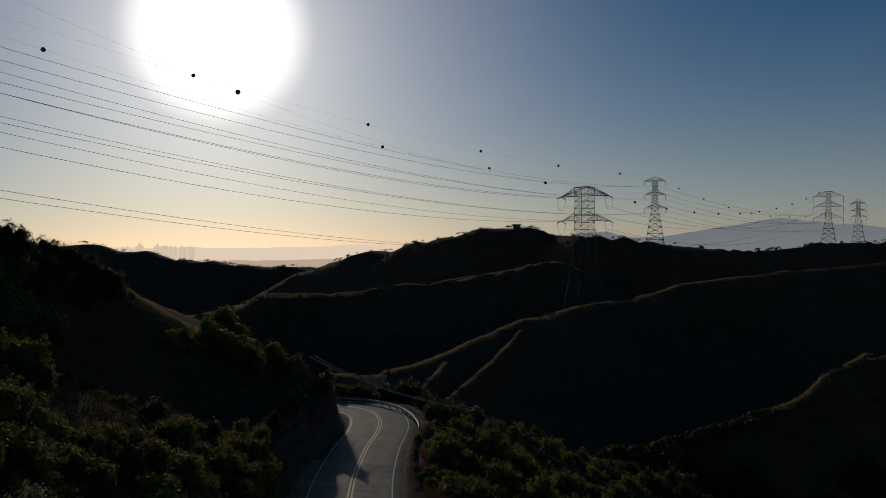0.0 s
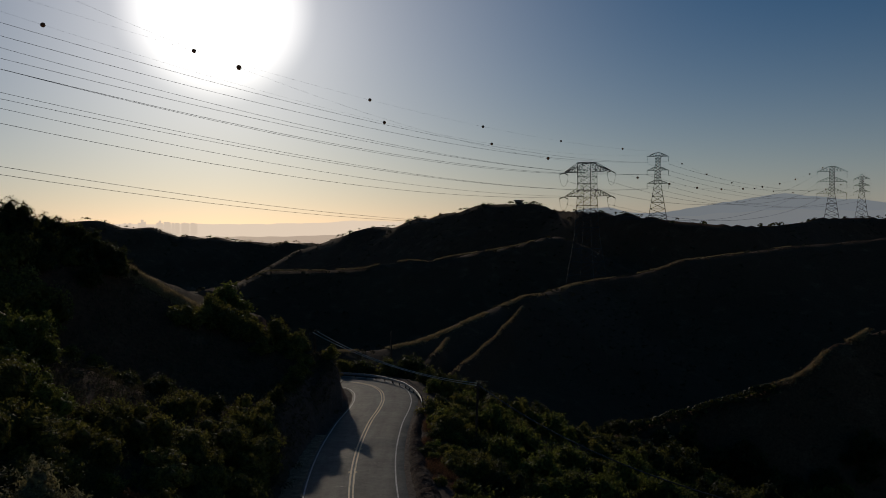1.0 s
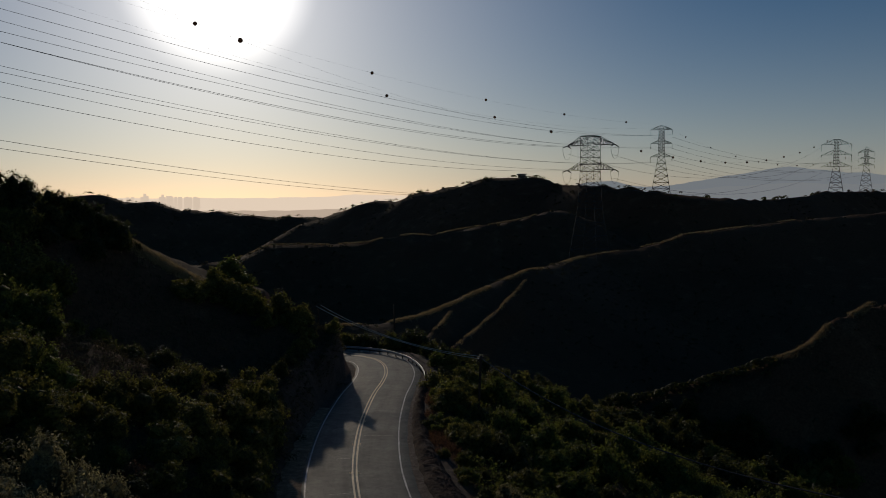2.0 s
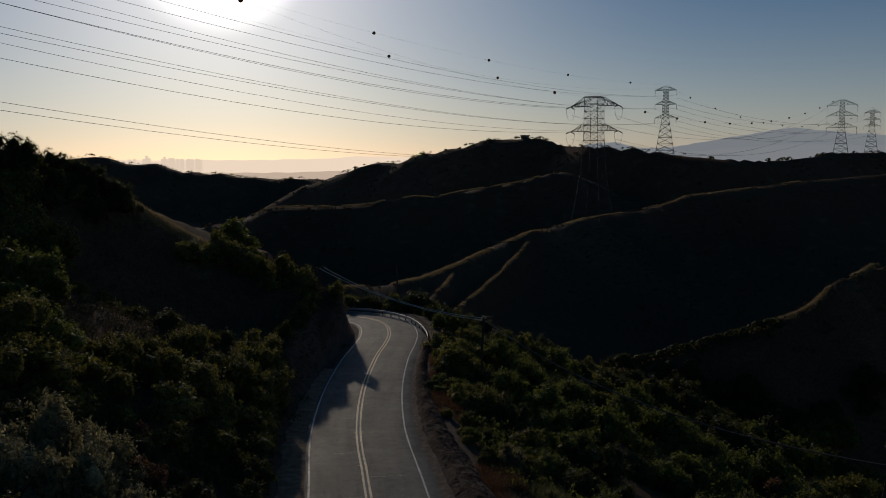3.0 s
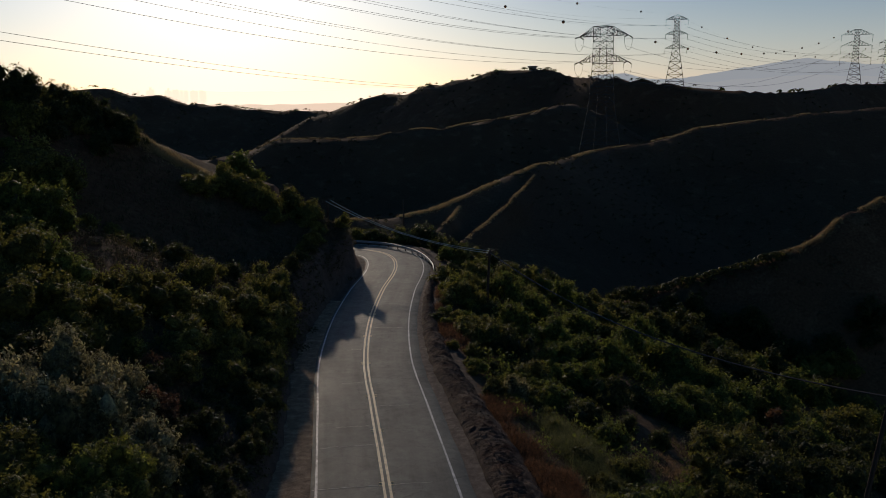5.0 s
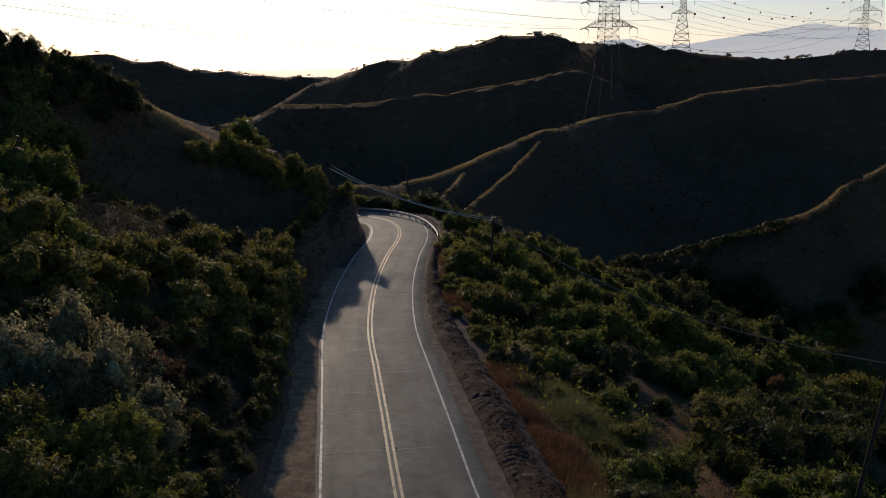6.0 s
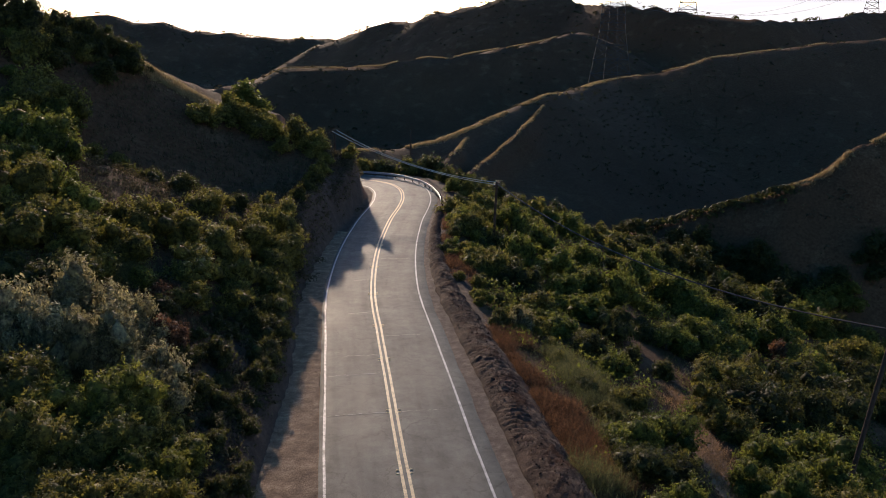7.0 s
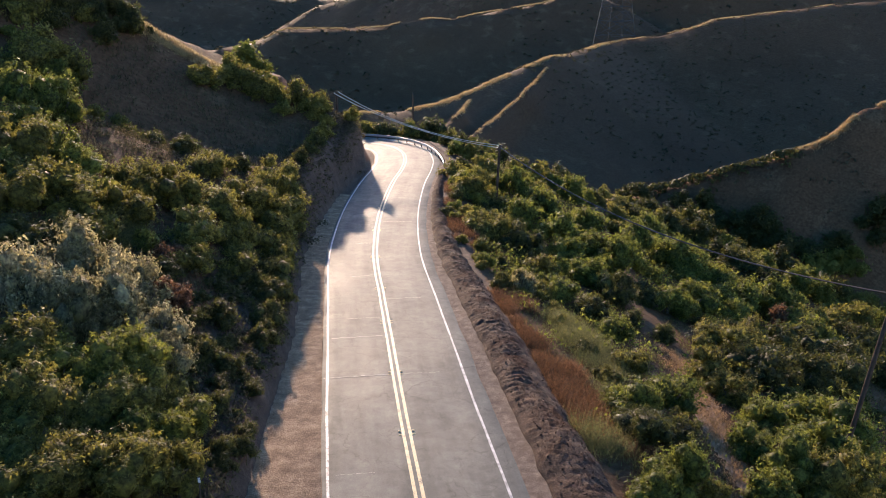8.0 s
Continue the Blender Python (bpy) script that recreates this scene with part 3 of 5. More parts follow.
verge2 = part("verge", ribbon([4.16, 4.45, 4.9, 5.5, 6.0], -0.03, along(5), along(98), 0.12, 8, [-0.02, 0.0, 0.03, 0.0, -0.06]), MAT_GRIT, smooth=True)
tagged(verge2, "narrow brown gravel verge beside the road", "verge", kind="structure")


# ---- far off ----
def backdrop(name, label, dist, pts, low, material, rough, seed):
    """A far range of hills: a skyline given as (degrees to the right, metres of height), closed down to the plain."""
    b, rows = Buf(), []
    for (a0, z0), (a1, z1) in zip(pts[:-1], pts[1:]):
        n = max(2, int((a1 - a0) / 0.25))
        for k in range(n):
            a, z = a0 + (a1 - a0) * k / n, z0 + (z1 - z0) * k / n
            rows.append((math.sin(radians(a)) * dist, math.cos(radians(a)) * dist, z + rough * noise.fractal((a * 0.7, seed, 0), 1.0, 2.0, 4)))
    for i in range(len(rows) - 1):
        (x0, y0, z0), (x1, y1, z1) = rows[i], rows[i + 1]
        k = 1.05
        b.add([(x0, y0, z0), (x1, y1, z1), (x1 * 0.985, y1 * 0.985, low), (x0 * 0.985, y0 * 0.985, low), (x1 * k, y1 * k, low), (x0 * k, y0 * k, low)], [(0, 1, 2, 3), (0, 5, 4, 1)])
    return tagged(part(name, b, material), label, "backdrop", kind="structure")


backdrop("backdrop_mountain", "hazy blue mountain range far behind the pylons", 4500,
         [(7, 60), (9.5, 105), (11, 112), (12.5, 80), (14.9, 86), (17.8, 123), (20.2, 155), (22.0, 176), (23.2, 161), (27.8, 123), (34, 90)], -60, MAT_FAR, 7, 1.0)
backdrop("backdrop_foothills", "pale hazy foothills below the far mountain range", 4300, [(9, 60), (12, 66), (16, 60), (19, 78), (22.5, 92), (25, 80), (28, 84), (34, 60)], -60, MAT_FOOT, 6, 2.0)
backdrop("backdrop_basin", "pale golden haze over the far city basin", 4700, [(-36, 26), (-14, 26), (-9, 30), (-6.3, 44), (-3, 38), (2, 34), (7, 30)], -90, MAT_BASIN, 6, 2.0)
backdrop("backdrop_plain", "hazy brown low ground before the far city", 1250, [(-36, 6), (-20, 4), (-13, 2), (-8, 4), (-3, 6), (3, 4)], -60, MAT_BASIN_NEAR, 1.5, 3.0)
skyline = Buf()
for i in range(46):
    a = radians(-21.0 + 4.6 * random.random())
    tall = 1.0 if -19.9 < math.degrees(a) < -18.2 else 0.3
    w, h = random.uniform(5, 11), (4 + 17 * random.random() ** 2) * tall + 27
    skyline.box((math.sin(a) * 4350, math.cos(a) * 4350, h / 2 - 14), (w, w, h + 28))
# the towers glow evenly too, haze painted as their colour
tagged(part("backdrop_skyline", skyline, haze_glow_mat("hazy_city_towers", (0.98, 0.81, 0.64), 3.45)), "hazy skyline of a far city's high-rise towers", "skyline", kind="stuff")


# ---- pylons ----
def lattice_face(b, p0, p1, q0, q1, w, n):
    """Cross-bracing between two legs p0-p1 and q0-q1."""
    p0, p1, q0, q1 = Vector(p0), Vector(p1), Vector(q0), Vector(q1)
    for k in range(n):
        a, c = k / n, (k + 1) / n
        b.bar(p0.lerp(p1, a), q0.lerp(q1, c), w)
        b.bar(q0.lerp(q1, a), p0.lerp(p1, c), w)
        b.bar(p0.lerp(p1, c), q0.lerp(q1, c), w)


def shaft(tower, levels, w, panels):
    """Four legs through square levels (height, half width), with bracing."""
    corners = [(-1, -1), (1, -1), (1, 1), (-1, 1)]
    for cx, cy in corners:
        b = Buf()
        for (z0, h0), (z1, h1) in zip(levels[:-1], levels[1:]):
            b.bar((cx * h0, cy * h0, z0), (cx * h1, cy * h1, z1), w * 1.5)
        part("leg", b, MAT_STEEL, tower)
    for i in range(4):
        (ax, ay), (bx, by) = corners[i], corners[(i + 1) % 4]
        b = Buf()
        for ((z0, h0), (z1, h1)), n in zip(zip(levels[:-1], levels[1:]), panels):
            lattice_face(b, (ax * h0, ay * h0, z0), (ax * h1, ay * h1, z1), (bx * h0, by * h0, z0), (bx * h1, by * h1, z1), w, n)
        part("bracing", b, MAT_STEEL, tower)


def cross_arm(tower, side, root, reach, z, rise, w, drop, strain):
    """One arm out to a side, with its insulators."""
    b = Buf()
    tip = Vector((side * reach, 0, z))
    for cy in (-1, 1):
        base, top = Vector((side * root, cy * root, z)), Vector((side * root, cy * root, z + rise))
        b.bar(base, tip, w * 1.2)
        b.bar(top, tip + Vector((0, 0, 0.1)), w * 1.2)
        for k in (0.25, 0.5, 0.75):
            b.bar(base.lerp(tip, k), top.lerp(tip, k), w)
            b.bar(base.lerp(tip, k), top.lerp(tip, k - 0.25), w)
    for k in (0.0, 0.33, 0.66):
        b.bar(Vector((side * root, -root, z)).lerp(tip, k), Vector((side * root, root, z)).lerp(tip, k), w)
    arm = part("cross_arm", b, MAT_STEEL, tower)
    if strain:
        for cy in (-1, 1):
            s = Buf()
            for k in range(9):
                p = tip + Vector((side * 0.25, cy * (0.4 + 0.3 * k), -0.1 - 0.07 * k))
                s.bar(p, p + Vector((0.03 * side, cy * 0.12, -0.03)), 0.20, 0.20, 8)
            s.bar(tip, tip + Vector((side * 0.3, cy * 3.2, -0.7)), 0.07)
            part("insulator", s, MAT_GLASS, arm, "string of brown insulator discs")
        j = Buf()
        j.tube([tip + Vector((side * 0.3, 3.2 * math.cos(t), -0.7 - 4.2 * math.sin(t))) for t in np.linspace(0, math.pi, 13)], 0.06, 4)
        part("jumper_cable", j, MAT_WIRE, arm, "hanging loop of cable")
    else:
        s = Buf()
        s.bar(tip, tip - Vector((0, 0, drop)), 0.06)
        for k in range(8):
            s.bar(tip - Vector((0, 0, 0.4 + k * drop * 0.1)), tip - Vector((0, 0, 0.5 + k * drop * 0.1)), 0.17, 0.17, 8)
        part("insulator", s, MAT_GLASS, arm, "string of brown insulator discs")


def wide_pylon(x, y, z, turn):
    """The broad tension pylon with two arms to each side."""
    t = thing("pylon", "broad grey steel lattice pylon standing on a grassy crest", "pylon", "pylons", m=pose(x, y, z, 0, 0, turn))
    shaft(t, [(-3.0, 5.6), (16, 3.2), (29, 2.6), (41.4, 2.5)], 0.07, (4, 5, 5))
    for lv, rise in ((29.6, 2.9), (38.2, 2.6)):
        for side in (-1, 1):
            cross_arm(t, side, 2.5, 8.9, lv, rise, 0.075, 0, True)
    cap = Buf()
    for cy in (-2.5, 2.5):
        cap.bar((-2.8, cy, 41.3), (2.8, cy, 41.3), 0.11)
        for side in (-1, 1):
            cap.bar((side * 2.6, cy, 41.3), (side * 8.9, 0, 38.4), 0.10)
            for k in (0.35, 0.68):
                cap.bar((side * (2.6 + 6.3 * k), cy * (1 - k), 41.3 - 2.9 * k), (side * (2.6 + 6.3 * k), cy * (1 - k), 38.3), 0.06)
    for side in (-1, 1):
        cap.bar((side * 2.6, -2.5, 41.3), (side * 2.6, 2.5, 41.3), 0.1)
    part("top_frame", cap, MAT_STEEL, t)
    return t


def slim_pylon(x, y, z, turn, tall, arm, label, levels, flat=False):
    """A slender pylon with three arms to each side, ending in a peak or in a flat top."""
    t = thing("pylon", label, "pylon", "pylons", m=pose(x, y, z, 0, 0, turn))
    waist, top = tall * levels[0], tall * (1.0 if flat else 0.945)
    shaft(t, [(0, tall * 0.135), (waist, tall * 0.046), (top, tall * 0.036)], 0.075, (6, 9))
    peak = Buf()
    for cx, cy in ((-1, -1), (1, -1), (1, 1), (-1, 1)):
        if flat:
            peak.bar((cx * tall * 0.036, cy * tall * 0.036, tall), (-cy * tall * 0.036, cx * tall * 0.036, tall), 0.1)
        else:
            peak.bar((cx * tall * 0.036, cy * tall * 0.036, top), (0, 0, tall), 0.09)
            peak.bar((cx * arm, 0, tall * levels[2]), (0, 0, tall), 0.05)
    part("peak", peak, MAT_STEEL, t)
    for k in levels:
        for side in (-1, 1):
            cross_arm(t, side, tall * 0.04, arm, tall * k, tall * (0.085 if flat else 0.05), 0.07, tall * 0.08, flat)
    return t


def at_ground(x, y):
    return float(land(np.array([float(x)]), np.array([float(y)]))[0])


wide_pylon(49.9, 296.0, -0.6, -36)
slim_pylon(117.4, 465.4, at_ground(117.4, 465.4) - 2, -14, 38.5, 5.7, "slender grey steel lattice pylon on a scrubby skyline", (0.545, 0.735, 0.932))
slim_pylon(258.5, 563.5, at_ground(258.5, 563.5) - 1, -24, 39.0, 8.8, "tall flat-topped grey steel lattice pylon on a round knoll", (0.54, 0.737, 0.915), True)
slim_pylon(354.5, 717.2, at_ground(354.5, 717.2) - 1, -26, 41.0, 6.2, "far grey steel lattice pylon behind the knoll", (0.62, 0.753, 0.89))


# ---- overhead lines ----
def cable(pts, r, material, label, group):
    b = Buf()
    b.tube(pts, r, 4)
    return tagged(part("power_cable", b, material), label, "cable", group)


# start, heading, and height along it as a*s*s + b*s + c, out to a length
SPANS = [
    (113.1, 468.4, -0.570, -0.822, 2.15e-4, -0.0571, 53.57, 470), (121.7, 462.4, -0.570, -0.822, 2.42e-4, -0.0826, 53.66, 470),
    (113.1, 468.4, -0.570, -0.822, 2.26e-4, -0.0570, 46.94, 470), (121.7, 462.4, -0.570, -0.822, 2.11e-4, -0.0640, 46.66, 470),
    (113.1, 468.4, -0.570, -0.822, 2.27e-4, -0.0611, 39.11, 470), (121.7, 462.4, -0.570, -0.822, 2.22e-4, -0.0693, 39.30, 470),
    (43.0, 301.0, -0.591, -0.807, 3.69e-4, -0.0332, 37.20, 330), (56.8, 291.0, -0.591, -0.807, 3.88e-4, -0.0538, 36.58, 330),
    (43.0, 301.0, -0.591, -0.807, 3.42e-4, -0.0205, 29.20, 330), (56.8, 291.0, -0.591, -0.807, 4.50e-4, -0.0715, 29.60, 330),
]
for x, y, ux, uy, a, b_, c, far in SPANS:
    cable([(x + ux * s, y + uy * s, a * s * s + b_ * s + c) for s in np.linspace(0, far, 60)], 0.042 if y > 400 else 0.034, MAT_WIRE, "dull aluminium high-voltage cable strung between pylons", "high-voltage cables")
for x, y, a, b_, c in ((60.0, 700.0, 1.05e-4, -0.0102, 20.92), (64.5, 697.7, 1.18e-4, -0.0261, 22.14)):
    cable([(x - 0.451 * s, y - 0.892 * s, a * s * s + b_ * s + c) for s in np.linspace(0, 620, 60)], 0.075, MAT_WIRE, "dull aluminium cable running low behind the hill", "high-voltage cables")

ball_buf = Buf()
for i in range(7):
    for k in range(12):
        t0, t1, p0, p1 = math.pi * i / 7, math.pi * (i + 1) / 7, 2 * math.pi * k / 12, 2 * math.pi * (k + 1) / 12
        ball_buf.add([(math.sin(t) * math.cos(p), math.sin(t) * math.sin(p), math.cos(t)) for t, p in ((t0, p0), (t1, p0), (t1, p1), (t0, p1))], [(0, 1, 2, 3)])
first_ball = []


def marker(p, r=0.5):
    """A round warning marker clamped on an earth wire."""
    if not first_ball:
        t = thing("marker_ball", "round faded orange warning ball on a thin wire", "marker ball", "marker balls", m=Matrix.Translation(p) @ Matrix.Scale(r, 4))
        part("shell", ball_buf, MAT_BALL, t, smooth=True)
        band = Buf()
        ring = [(math.cos(2 * math.pi * k / 16), math.sin(2 * math.pi * k / 16)) for k in range(16)]
        band.add([(c * 1.02, s * 1.02, z) for z in (-0.06, 0.06) for c, s in ring], [(k, (k + 1) % 16, 16 + (k + 1) % 16, 16 + k) for k in range(16)])
        part("seam", band, MAT_CABLE, t)
        first_ball.append(t)
        first_ball[0].scale = (r, r, r)
    else:
        copy_thing(first_ball[0], Matrix.Translation(p) @ Matrix.Scale(r / first_ball[0].scale[0], 4))


EARTH = [
    (117.4, 465.4, -0.570, -0.822, 2.06e-4, -0.0573, 59.47, 470, (49, 117, 181, 247, 314)),
    (119.5, 463.9, -0.570, -0.822, 3.09e-4, -0.1040, 58.14, 470, (179, 243, 354)),
    (49.9, 296.0, -0.591, -0.807, 5.68e-4, -0.0222, 40.71, 330, (28, 155)),
]
for x, y, ux, uy, a, b_, c, far, balls in EARTH:
    cable([(x + ux * s, y + uy * s, a * s * s + b_ * s + c) for s in np.linspace(0, far, 60)], 0.012, MAT_WIRE, "thin steel earth wire carrying warning balls", "earth wires")
    for s in balls:
        marker((x + ux * s, y + uy * s, a * s * s + b_ * s + c), 0.52)


def hang(p, q, sag, n=40):
    p, q = Vector(p), Vector(q)
    return [p.lerp(q, t) - Vector((0, 0, 4 * sag * t * (1 - t))) for t in np.linspace(0, 1, n)]


# spans on to the next pylons
TOP = {"a": (117.4, 465.4, 59.2), "b": (354.5, 717.2, 60.2), "c": (49.9, 296.0, 40.4), "d": (258.5, 563.5, 60.2)}
for lv, lw in ((0.83, 0.83), (0.67, 0.67), (0.51, 0.51)):
    for side in (-1, 1):
        p = (117.4 + side * 5.2, 465.4 - side * 1.4, 20.6 + 38.5 * lv)
        q = (354.5 + side * 7.0, 717.2 - side * 3.4, 21 + 39.5 * lw)
        cable(hang(p, q, 9 + 1.2 * lv), 0.055, MAT_WIRE, "dull aluminium high-voltage cable strung between pylons", "high-voltage cables")
for lv, lw in ((36.8, 0.83), (28.6, 0.67)):
    for side in (-1, 1):
        p = (49.9 + side * 7.8, 296.0 + side * 1.1, lv - 2.4)
        q = (258.5 + side * 7.6, 563.5 - side * 3.4, 21.6 + 38.2 * lw)
        cable(hang(p, q, 14), 0.05, MAT_WIRE, "dull aluminium high-voltage cable strung between pylons", "high-voltage cables")
for p, q, sag, balls in ((TOP["a"], TOP["b"], 18, np.linspace(0.08, 0.95, 10)), (TOP["c"], TOP["d"], 13, np.linspace(0.12, 0.93, 10))):
    line = hang(p, q, sag, 101)
    cable(line, 0.012, MAT_WIRE, "thin steel earth wire carrying warning balls", "earth wires")
    for t in balls:
        marker(line[int(t * 100)], 0.5)

# the small concrete tank hut on the summit
hx, hy = 48.8, 557.9
hut = thing("hut", "small flat-topped concrete hut on the hill's summit", "hut", m=pose(hx, hy, at_ground(hx, hy) - 0.2, 0, 0, 12))
b = Buf()
b.add([(sx * w, sy * w, z) for z, w in ((0, 1.9), (2.2, 2.0), (3.0, 2.6), (3.3, 2.6)) for sx, sy in ((-1, -1), (1, -1), (1, 1), (-1, 1))],
      [(k * 4 + i, k * 4 + (i + 1) % 4, k * 4 + 4 + (i + 1) % 4, k * 4 + 4 + i) for k in range(3) for i in range(4)] + [(12, 13, 14, 15)])
part("wall", b, MAT_CONCRETE, hut)
b = Buf()
b.box((0, 0, 3.4), (5.5, 5.5, 0.2))
part("roof", b, MAT_CONCRETE, hut)
b = Buf()
b.box((0.3, -2.0, 1.0), (0.9, 0.1, 1.9))
part("door", b, MAT_WOOD, hut, "dark door")


# ---- poles along the road ----
def wooden_pole(x, y, top, lean_x, lean_y, arm_turn, label, arms=1):
    z0 = at_ground(x, y) - 0.6
    h = top - z0
    t = thing("utility_pole", label, "utility pole", "wooden poles", m=Matrix.Translation((x, y, z0)))
    b = Buf()
    b.tube([(lean_x * h * k, lean_y * h * k, h * k) for k in np.linspace(0, 1, 7)], [0.155 - 0.035 * k for k in np.linspace(0, 1, 7)], 10)
    part("post", b, MAT_WOOD, t, smooth=True)
    ca, sa = math.cos(radians(arm_turn)), math.sin(radians(arm_turn))
    for k in range(arms):
        z = h - 0.35 - 0.9 * k
        c = Vector((lean_x * z, lean_y * z, z))
        b = Buf()
        b.bar(c + Vector((-ca * 1.15, -sa * 1.15, 0)), c + Vector((ca * 1.15, sa * 1.15, 0)), 0.075)
        for s in (-1, 1):
            b.bar(c + Vector((s * ca * 0.6, s * sa * 0.6, 0)), c - Vector((0, 0, 0.6)), 0.025)
        arm = part("crossarm", b, MAT_WOOD, t)
        for s in (-1.0, -0.45, 0.45, 1.0):
            i = Buf()
            p = c + Vector((s * ca * 1.1, s * sa * 1.1, 0.07))
            i.bar(p, p + Vector((0, 0, 0.08)), 0.03, 0.06, 8)
            i.bar(p + Vector((0, 0, 0.08)), p + Vector((0, 0, 0.18)), 0.06, 0.035, 8)
            part("insulator", i, MAT_GLASS, arm, "small brown pin insulator")
    return Vector((x + lean_x * h, y + lean_y * h, top))


pole_a = wooden_pole(3.0, 85.0, 3.0, 0.045, 0.0, 70, "weathered brown wooden utility pole leaning among green bushes")
wooden_pole(-8.4, 129.7, 2.6, 0.0, 0.0, 20, "dark wooden utility pole beyond the guardrail", 0)
pole_c = wooden_pole(-16.6, 106.7, 5.6, 0.0, 0.0, 60, "dark wooden utility pole behind the cut bank")
pole_d = wooden_pole(22.5, 44.6, 3.4, 0.13, 0.0, 80, "leaning brown wooden utility pole among tall bushes")


def line_cable(p, q, sag, r, label):
    b = Buf()
    b.tube(hang(p, q, sag), r, 5)
    tagged(part("utility_cable", b, MAT_LINE if r < 0.0415 else MAT_CABLE), label, "cable", "roadside cables")


for o, sag in ((-0.9, 0.95), (0.9, 1.15)):
    line_cable(pole_c + Vector((o * 0.28, o * 0.45, -0.2)), pole_a + Vector((o * 0.25, o * 0.6, -0.2)), sag, 0.041, "thin bare cable strung between wooden poles")
line_cable(pole_a + Vector((0, 0, -0.25)), pole_d + Vector((0, 0, -1.1)), 2.1, 0.055, "thick black cable strung between wooden poles")
line_cable(pole_d + Vector((0, 0, -1.1)), Vector((36, -6, -2)), 1.0, 0.042, "thick black cable running on along the slope")


# ---- guardrail on the bend ----
RAIL = spline([(-2.75, 97.6, 0), (-3.0, 101, 0), (-3.6, 105, 0), (-4.7, 109.6, 0), (-6.4, 114.0, 0), (-10.0, 119.0, 0), (-14.8, 121.8, 0), (-24, 124.8, 0), (-34, 125.2, 0)], 0.5)
RAIL_T, RAIL_N = frame_at(RAIL)
rail_z = np.array([road_z(min(p[1], 122)) for p in RAIL])
guard = thing("guardrail", "galvanised steel guardrail round the outside of the bend", "guardrail", m=Matrix.Identity(4))
profile = [(0.0, 0.44), (-0.04, 0.47), (-0.08, 0.51), (-0.08, 0.55), (0.0, 0.60), (-0.08, 0.65), (-0.08, 0.69), (-0.04, 0.73), (0.0, 0.76)]
b = Buf()
vs = [(p[0] + n[0] * o, p[1] + n[1] * o, z + h) for p, n, z in zip(RAIL, RAIL_N, rail_z) for o, h in profile]
k = len(profile)
b.add(vs, [(i * k + j, i * k + j + 1, (i + 1) * k + j + 1, (i + 1) * k + j) for i in range(len(RAIL) - 1) for j in range(k - 1)])
beam = part("rail", b, MAT_RAIL, guard, smooth=True)
beam.modifiers.new("sheet", "SOLIDIFY").thickness = 0.012
for i in range(0, len(RAIL), 4):
    b = Buf()
    x, y = RAIL[i][:2] + RAIL_N[i] * 0.13
    b.box((x, y, rail_z[i] + 0.2), (0.15, 0.15, 1.2))
    part("post", b, MAT_WOOD, guard)


# ---- the heaped earth beside the road ----
def build_berm():
    i0, i1 = along(14), along(97)
    v, cols = [], 27
    pts = spline([tuple(p) for p in ROAD[i0:i1:3]], 0.11)
    _, nn = frame_at(pts)
    for (x, y, z), n in zip(pts, nn):
        wide = 2.9 - 1.7 * min(1, max(0, (y - 44) / 42))
        tall = 0.70 - 0.32 * min(1, max(0, (y - 50) / 40))
        tall *= 1 + 0.25 * noise.noise((x * 0.3, y * 0.3, 2.0))
        for j in range(cols):
            u = j / (cols - 1)
            o = 5.0 - 0.45 * min(1, max(0, (y - 40) / 40)) + wide * u + 0.18 * noise.noise((y * 0.6, 4.0, u))
            px, py = x + n[0] * o, y + n[1] * o
            lump = noise.fractal((px * 3.4, py * 3.4, 3.0), 0.7, 2.1, 3)
            # furrows left by the blade, slanting across the heap
            s = (py + px * 0.8) * 2.9 + 2.6 * noise.noise((px * 0.45, py * 0.45, 7.0)) + 0.6 * noise.noise((px * 1.9, py * 1.9, 9.0))
            furrow = abs((s % 1.0) - 0.5) * 2 - 0.5
            h = tall * math.sin(math.pi * min(1, u * 1.12)) ** 0.7 if u * 1.12 < 1 else -0.2
            edge = math.sin(math.pi * u) ** 0.5
            v.append((px, py, z + h + edge * (0.055 * lump + (0.14 + 0.12 * noise.noise((px * 0.9, py * 0.9, 1.0))) * furrow) - 0.12 - (0.35 if j in (0, cols - 1) else 0)))
    k = len(pts)
    f = [(i * cols + j, i * cols + j + 1, (i + 1) * cols + j + 1, (i + 1) * cols + j) for i in range(k - 1) for j in range(cols - 1)]
    b = Buf()
    b.add(v, f)
    return tagged(part("berm", b, MAT_SOIL, smooth=True), "long heap of turned red-brown earth along the roadside", "earth berm", kind="structure")


berm = build_berm()


def stones(name, label, p, size, material, seed):
    """Small broken stones at those spots, one joined mass."""
    r = np.random.RandomState(seed)
    n = len(p)
    corner = np.array([(1, 0, 0), (-1, 0, 0), (0, 1, 0), (0, -1, 0), (0, 0, 1), (0, 0, -1)], float)
    v = p[:, None] + corner[None] * size[:, None, None] * r.uniform(0.5, 1.4, (n, 6, 1)) + r.normal(size=(n, 6, 3)) * size[:, None, None] * 0.3
    f = np.array([(0, 2, 4), (2, 1, 4), (1, 3, 4), (3, 0, 4), (2, 0, 5), (1, 2, 5), (3, 1, 5), (0, 3, 5)])
    f = (f[None] + 6 * np.arange(n)[:, None, None]).reshape(-1, 3)
    return tagged(part(name, (v.reshape(-1, 3), f), material), label, name, kind="stuff")


